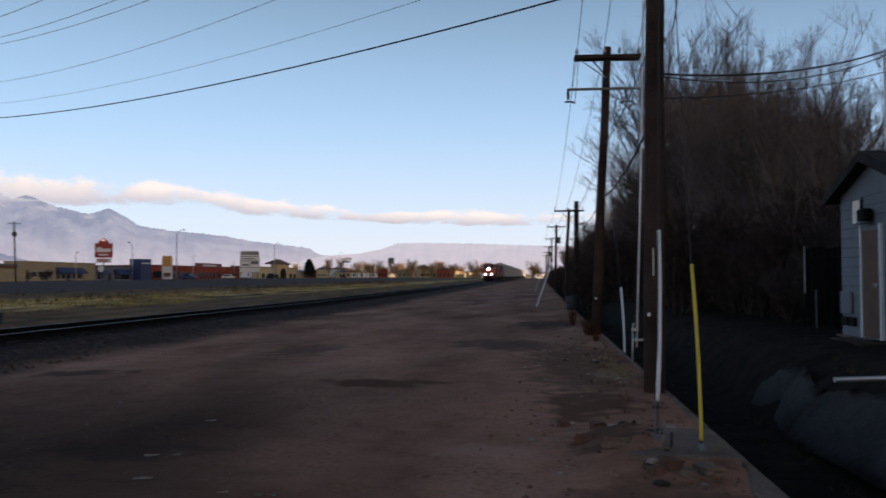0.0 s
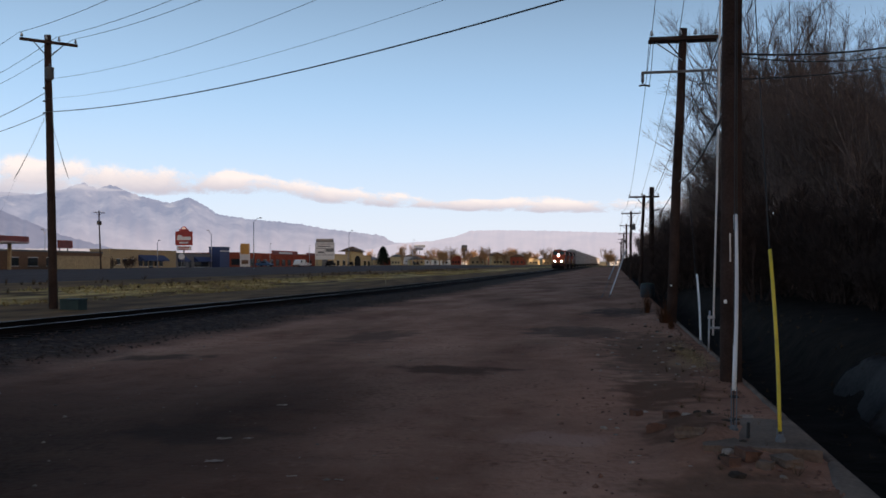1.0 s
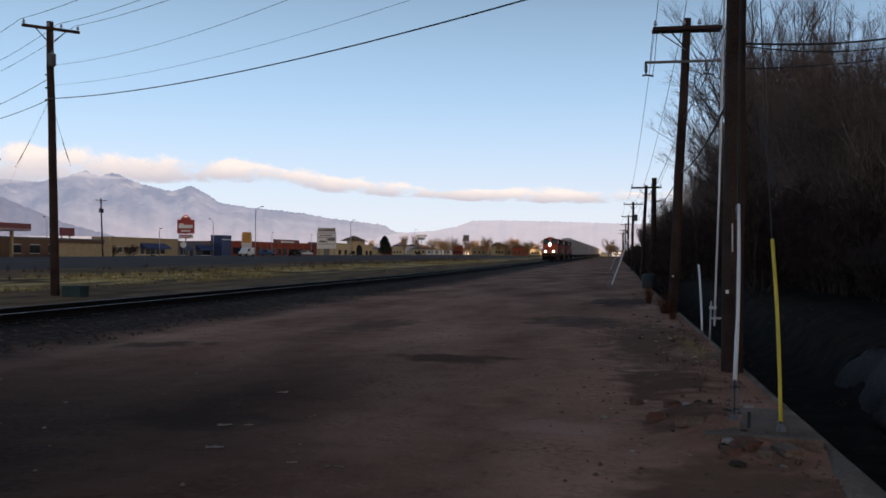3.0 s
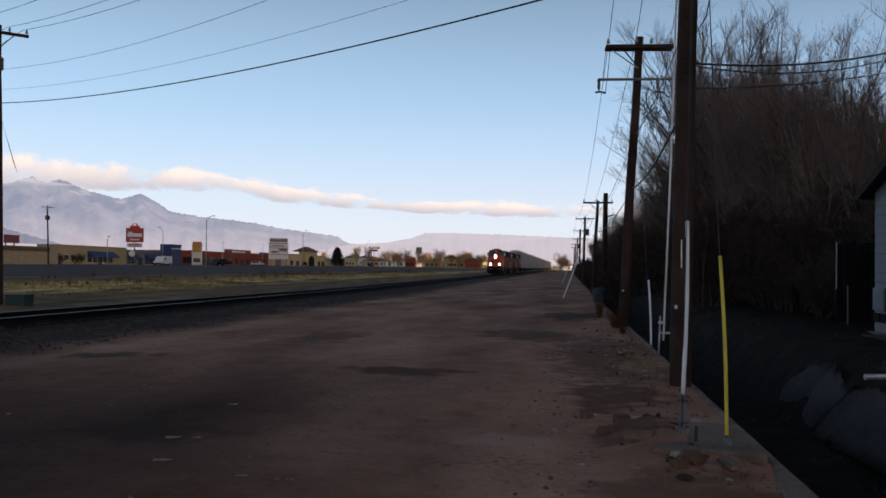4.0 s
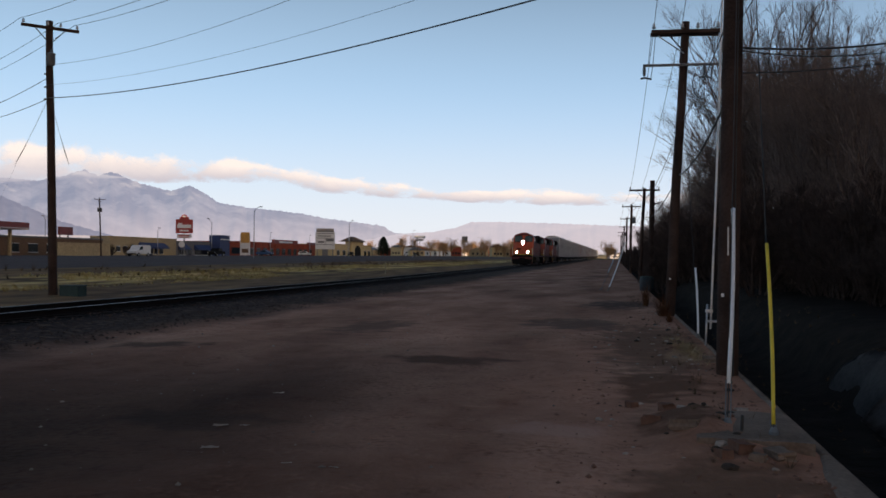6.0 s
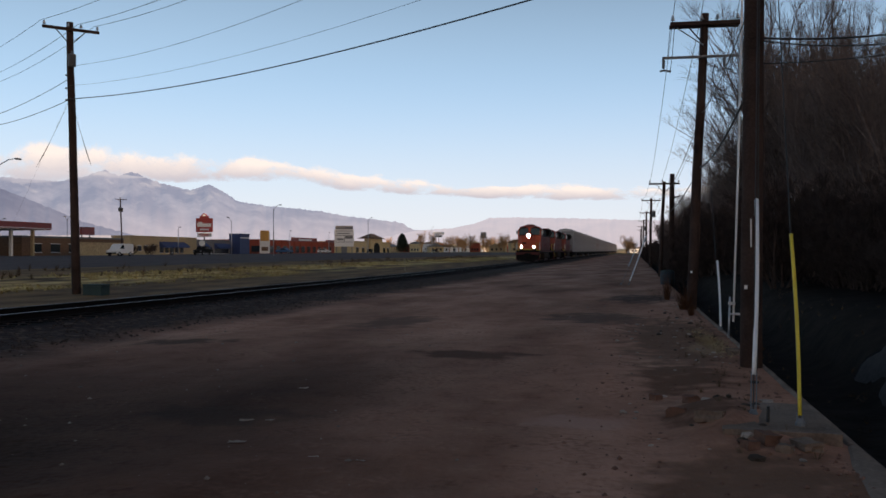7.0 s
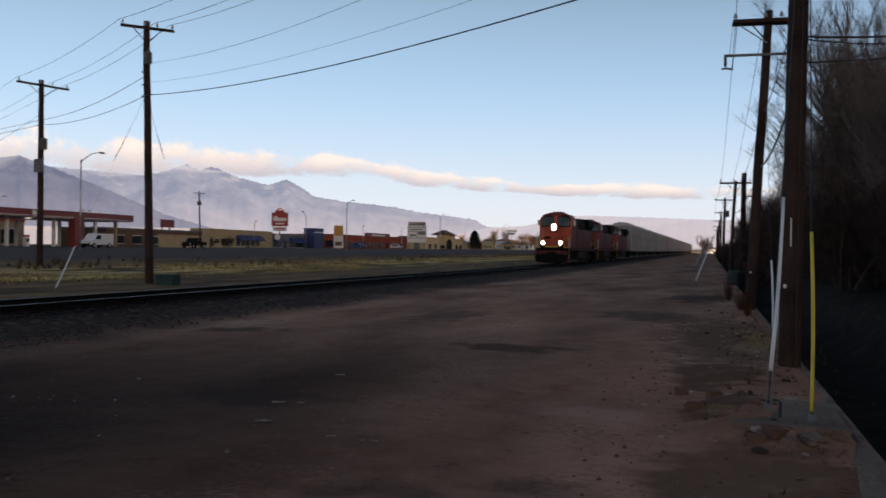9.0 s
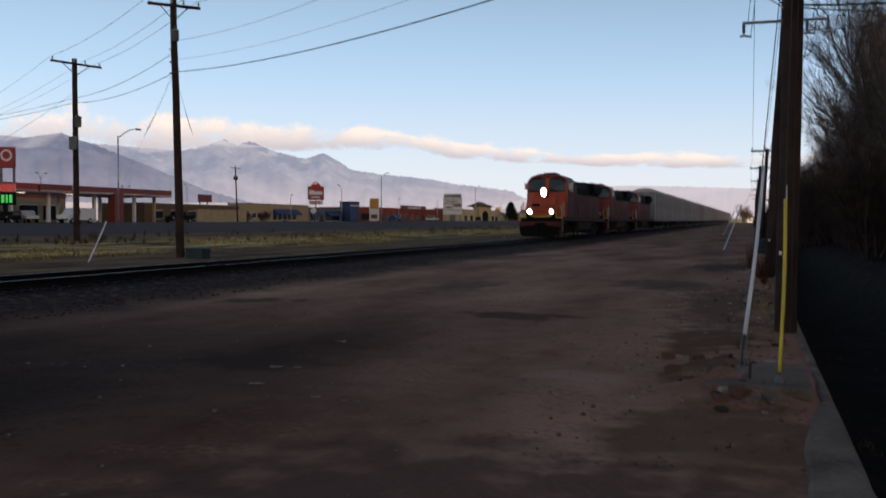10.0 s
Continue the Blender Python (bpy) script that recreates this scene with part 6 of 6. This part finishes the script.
def build_clouds():
    """A broken bank of cloud over the mountains, and a cap lying on the near ridge."""
    cloud_sheet("backdrop_clouds", 4850, [-75, -50, -43.3, -38, -32, -28.3, -25.5, -21, -17, -10.8, -4.2, 4, 20],
                [6.9, 6.8, 6.8, 6.95, 6.9, 6.5, 6.5, 6.0, 5.2, 4.5, 4.4, 4.1, 3.9], [3.6, 3.7, 3.8, 4.0, 4.1, 4.2, 4.25, 4.3, 3.8, 3.45, 3.2, 3.1, 3.0],
                cloud_material("cloud", (0.98, 0.9, 0.83), 0.62, 1.0), "low bank of cream and pink clouds over the mountains")
    cloud_sheet("backdrop_cloud_cap", 3150, [-75, -45, -40, -37, -34, -31, -28.5], [6.6, 6.3, 6.0, 5.5, 5.1, 5.0, 4.8], [3.8, 3.9, 4.2, 4.0, 4.1, 4.4, 4.5],
                cloud_material("cloud_cap", (0.72, 0.7, 0.72), 0.5, 0.5), "thin grey cloud lying on the mountain ridge")


def cloud_sheet(name, d, az, top, bot, material, label):
    bm = bmesh.new()
    uv = bm.loops.layers.uv.new("UVMap")
    n = 200
    cols = []
    for i in range(n + 1):
        deg = az[0] + (az[-1] - az[0]) * i / n
        a = radians(deg)
        fade = min(1.0, (n - i) / 12)
        col = []
        for j in range(5):
            lo, hi = np.interp(deg, az, bot), np.interp(deg, az, top)
            e = radians(lo + (lo + (hi - lo) * (0.15 + 0.85 * fade) - lo) * j / 4)
            col.append((bm.verts.new((d * math.sin(a), d * math.cos(a), d * math.tan(e))), deg, j / 4))
        cols.append(col)
    for a, b in zip(cols, cols[1:]):
        for j in range(4):
            q = (a[j], b[j], b[j + 1], a[j + 1])
            f = bm.faces.new([v[0] for v in q])
            for lp_, v in zip(f.loops, q):
                lp_[uv].uv = (v[1], v[2])
    tagged(part(name, bm, material), label, "clouds", kind="structure")


def cloud_material(name, bright, rough, dense):
    m = bpy.data.materials.new(name)
    m.use_nodes = True
    n, l = m.node_tree.nodes, m.node_tree.links
    n.remove(n["Principled BSDF"])
    uv = n.new("ShaderNodeUVMap")
    mp = n.new("ShaderNodeMapping")
    mp.inputs["Scale"].default_value = (0.27, 0.9, 1)
    l.new(uv.outputs[0], mp.inputs[0])
    t = n.new("ShaderNodeTexNoise")
    t.inputs["Scale"].default_value, t.inputs["Detail"].default_value, t.inputs["Roughness"].default_value = 1.0, 9, rough
    l.new(mp.outputs[0], t.inputs["Vector"])
    sep = n.new("ShaderNodeSeparateXYZ")
    l.new(uv.outputs[0], sep.inputs[0])
    hump = n.new("ShaderNodeFloatCurve")
    c = hump.mapping.curves[0]
    c.points[0].location, c.points[1].location = (0, 0), (1, 0)
    for p in ((0.2, 0.75), (0.5, 0.8), (0.8, 0.4)):
        c.points.new(*p)
    hump.mapping.update()
    l.new(sep.outputs[1], hump.inputs["Value"])
    add = n.new("ShaderNodeMath")
    add.operation = "ADD"
    wide = n.new("ShaderNodeMath")
    wide.operation = "MULTIPLY_ADD"
    wide.inputs[1].default_value, wide.inputs[2].default_value = 3.0, -1.5
    l.new(t.outputs["Fac"], wide.inputs[0])
    l.new(hump.outputs[0], add.inputs[0])
    l.new(wide.outputs[0], add.inputs[1])
    mr = n.new("ShaderNodeMapRange")
    mr.interpolation_type = "SMOOTHSTEP"
    mr.inputs["From Min"].default_value, mr.inputs["From Max"].default_value = 0.42, 0.95
    mr.inputs["To Max"].default_value = dense
    l.new(add.outputs[0], mr.inputs[0])
    shade = n.new("ShaderNodeMath")
    shade.operation = "MULTIPLY_ADD"
    shade.inputs[1].default_value = 0.6
    l.new(t.outputs["Fac"], shade.inputs[0])
    l.new(sep.outputs[1], shade.inputs[2])
    r = n.new("ShaderNodeValToRGB")
    r.color_ramp.elements[0].position, r.color_ramp.elements[0].color = 0.45, (0.58, 0.57, 0.62, 1)
    r.color_ramp.elements[1].position, r.color_ramp.elements[1].color = 0.95, (*bright, 1)
    l.new(shade.outputs[0], r.inputs[0])
    em = n.new("ShaderNodeEmission")
    l.new(r.outputs[0], em.inputs[0])
    tr = n.new("ShaderNodeBsdfTransparent")
    mx = n.new("ShaderNodeMixShader")
    l.new(mr.outputs[0], mx.inputs[0])
    l.new(tr.outputs[0], mx.inputs[1])
    l.new(em.outputs[0], mx.inputs[2])
    l.new(mx.outputs[0], n["Material Output"].inputs[0])
    return m


def build_far_bank():
    """Raised bank added to stand in for bright sunlit ground beyond the line's end."""
    xs, prof = grid(-70, 60, 60), ((985, -1.0), (992, 1.2), (1000, 3.6), (1012, 4.6), (1040, 4.4), (1060, -1.0))
    vs = [(x, y, ground_z(x, y) + (h * (0.75 + 0.5 * noise.noise(Vector((x * 0.06, y * 0.02, 2)))) * min(1, (70 - abs(x + 5)) / 25) if h > 0 else h)) for y, h in prof for x in xs]
    w = len(xs)
    fs = [(j * w + i, j * w + i + 1, j * w + w + i + 1, j * w + w + i) for j in range(len(prof) - 1) for i in range(w - 1)]
    me = bpy.data.meshes.new("far_bank")
    me.from_pydata(vs, [], fs)
    # tone paler than the grass, to put the sunlit brightness in
    me.materials.append(TANLIGHT)
    tagged(new("far_bank", me), "added pale bank standing in for sunlit ground", "bank", kind="structure")


def build_far_town():
    rng = random.Random(4)
    for i in range(56):
        a = radians(-14.5 + 15.0 * i / 55 + rng.uniform(-0.2, 0.2))
        d = rng.uniform(560, 1000)
        x, y = d * math.sin(a), d * math.cos(a)
        if -22 < x < -4:
            continue
        w, h = rng.uniform(6, 14), rng.uniform(3.0, 6.0)
        z = ground_z(x, y)
        t = thing("distant_house", "small distant building in warm sunlight", "house", pose(x, y, z, rz=rng.uniform(-25, 25)), "distant buildings")
        # only pale walls toward the line's end, for the sunlit brightness there
        m = rng.choice((TANLIGHT, WHITE, TANLIGHT, TAN, BRICK) if i < 36 else (TANLIGHT, WHITE))
        part("wall", box(-w / 2, -4, -0.5, w / 2, 4, h), m, t)
        part("roof", prism([(-w / 2 - 0.5, h), (w / 2 + 0.5, h), (0, h + rng.uniform(1, 2.4))], -4.5, 4.5), rng.choice((BROWN, POLEGREY, TAN)), t)
        for k in range(3):
            part("window", box(-w / 2 + w * (k + 0.6) / 3.6, -4.06, 1.0, -w / 2 + w * (k + 0.6) / 3.6 + 1.2, -3.98, 2.4), GLASS, t)


build_ground()
build_mountains()
build_clouds()
build_track()
build_ditch()
build_poles()
build_house()
build_train()
build_shops()
build_vehicles()
build_far_bank()
build_far_town()
build_trees()
build_grass()
scatter("ballast_stones", random.Random(1), 9000, lambda r: (r.choice((r.uniform(-11.7, -9.2), r.uniform(-16.8, -9.6), r.uniform(-14.3, -11.8))), 8 + 75 * r.random() ** 1.8), lambda r: r.uniform(0.018, 0.045), STONE, "dark crushed ballast stones", "gravel")
scatter("dirt_clods", random.Random(6), 2800, lambda r: (1.85 - 2.2 * r.random() ** 2.6, 8.5 + 30 * r.random() ** 1.5), lambda r: 0.005 + 0.03 * r.random() ** 5, CLOD, "loose brown clods on the verge", "dirt")
scatter("pebbles", random.Random(2), 1500, lambda r: (r.uniform(-9.4, 1.9), 3.5 + 45 * r.random() ** 1.7), lambda r: 0.006 + 0.03 * r.random() ** 6, STONEPALE, "small stones on bare dirt", "gravel")
motions()
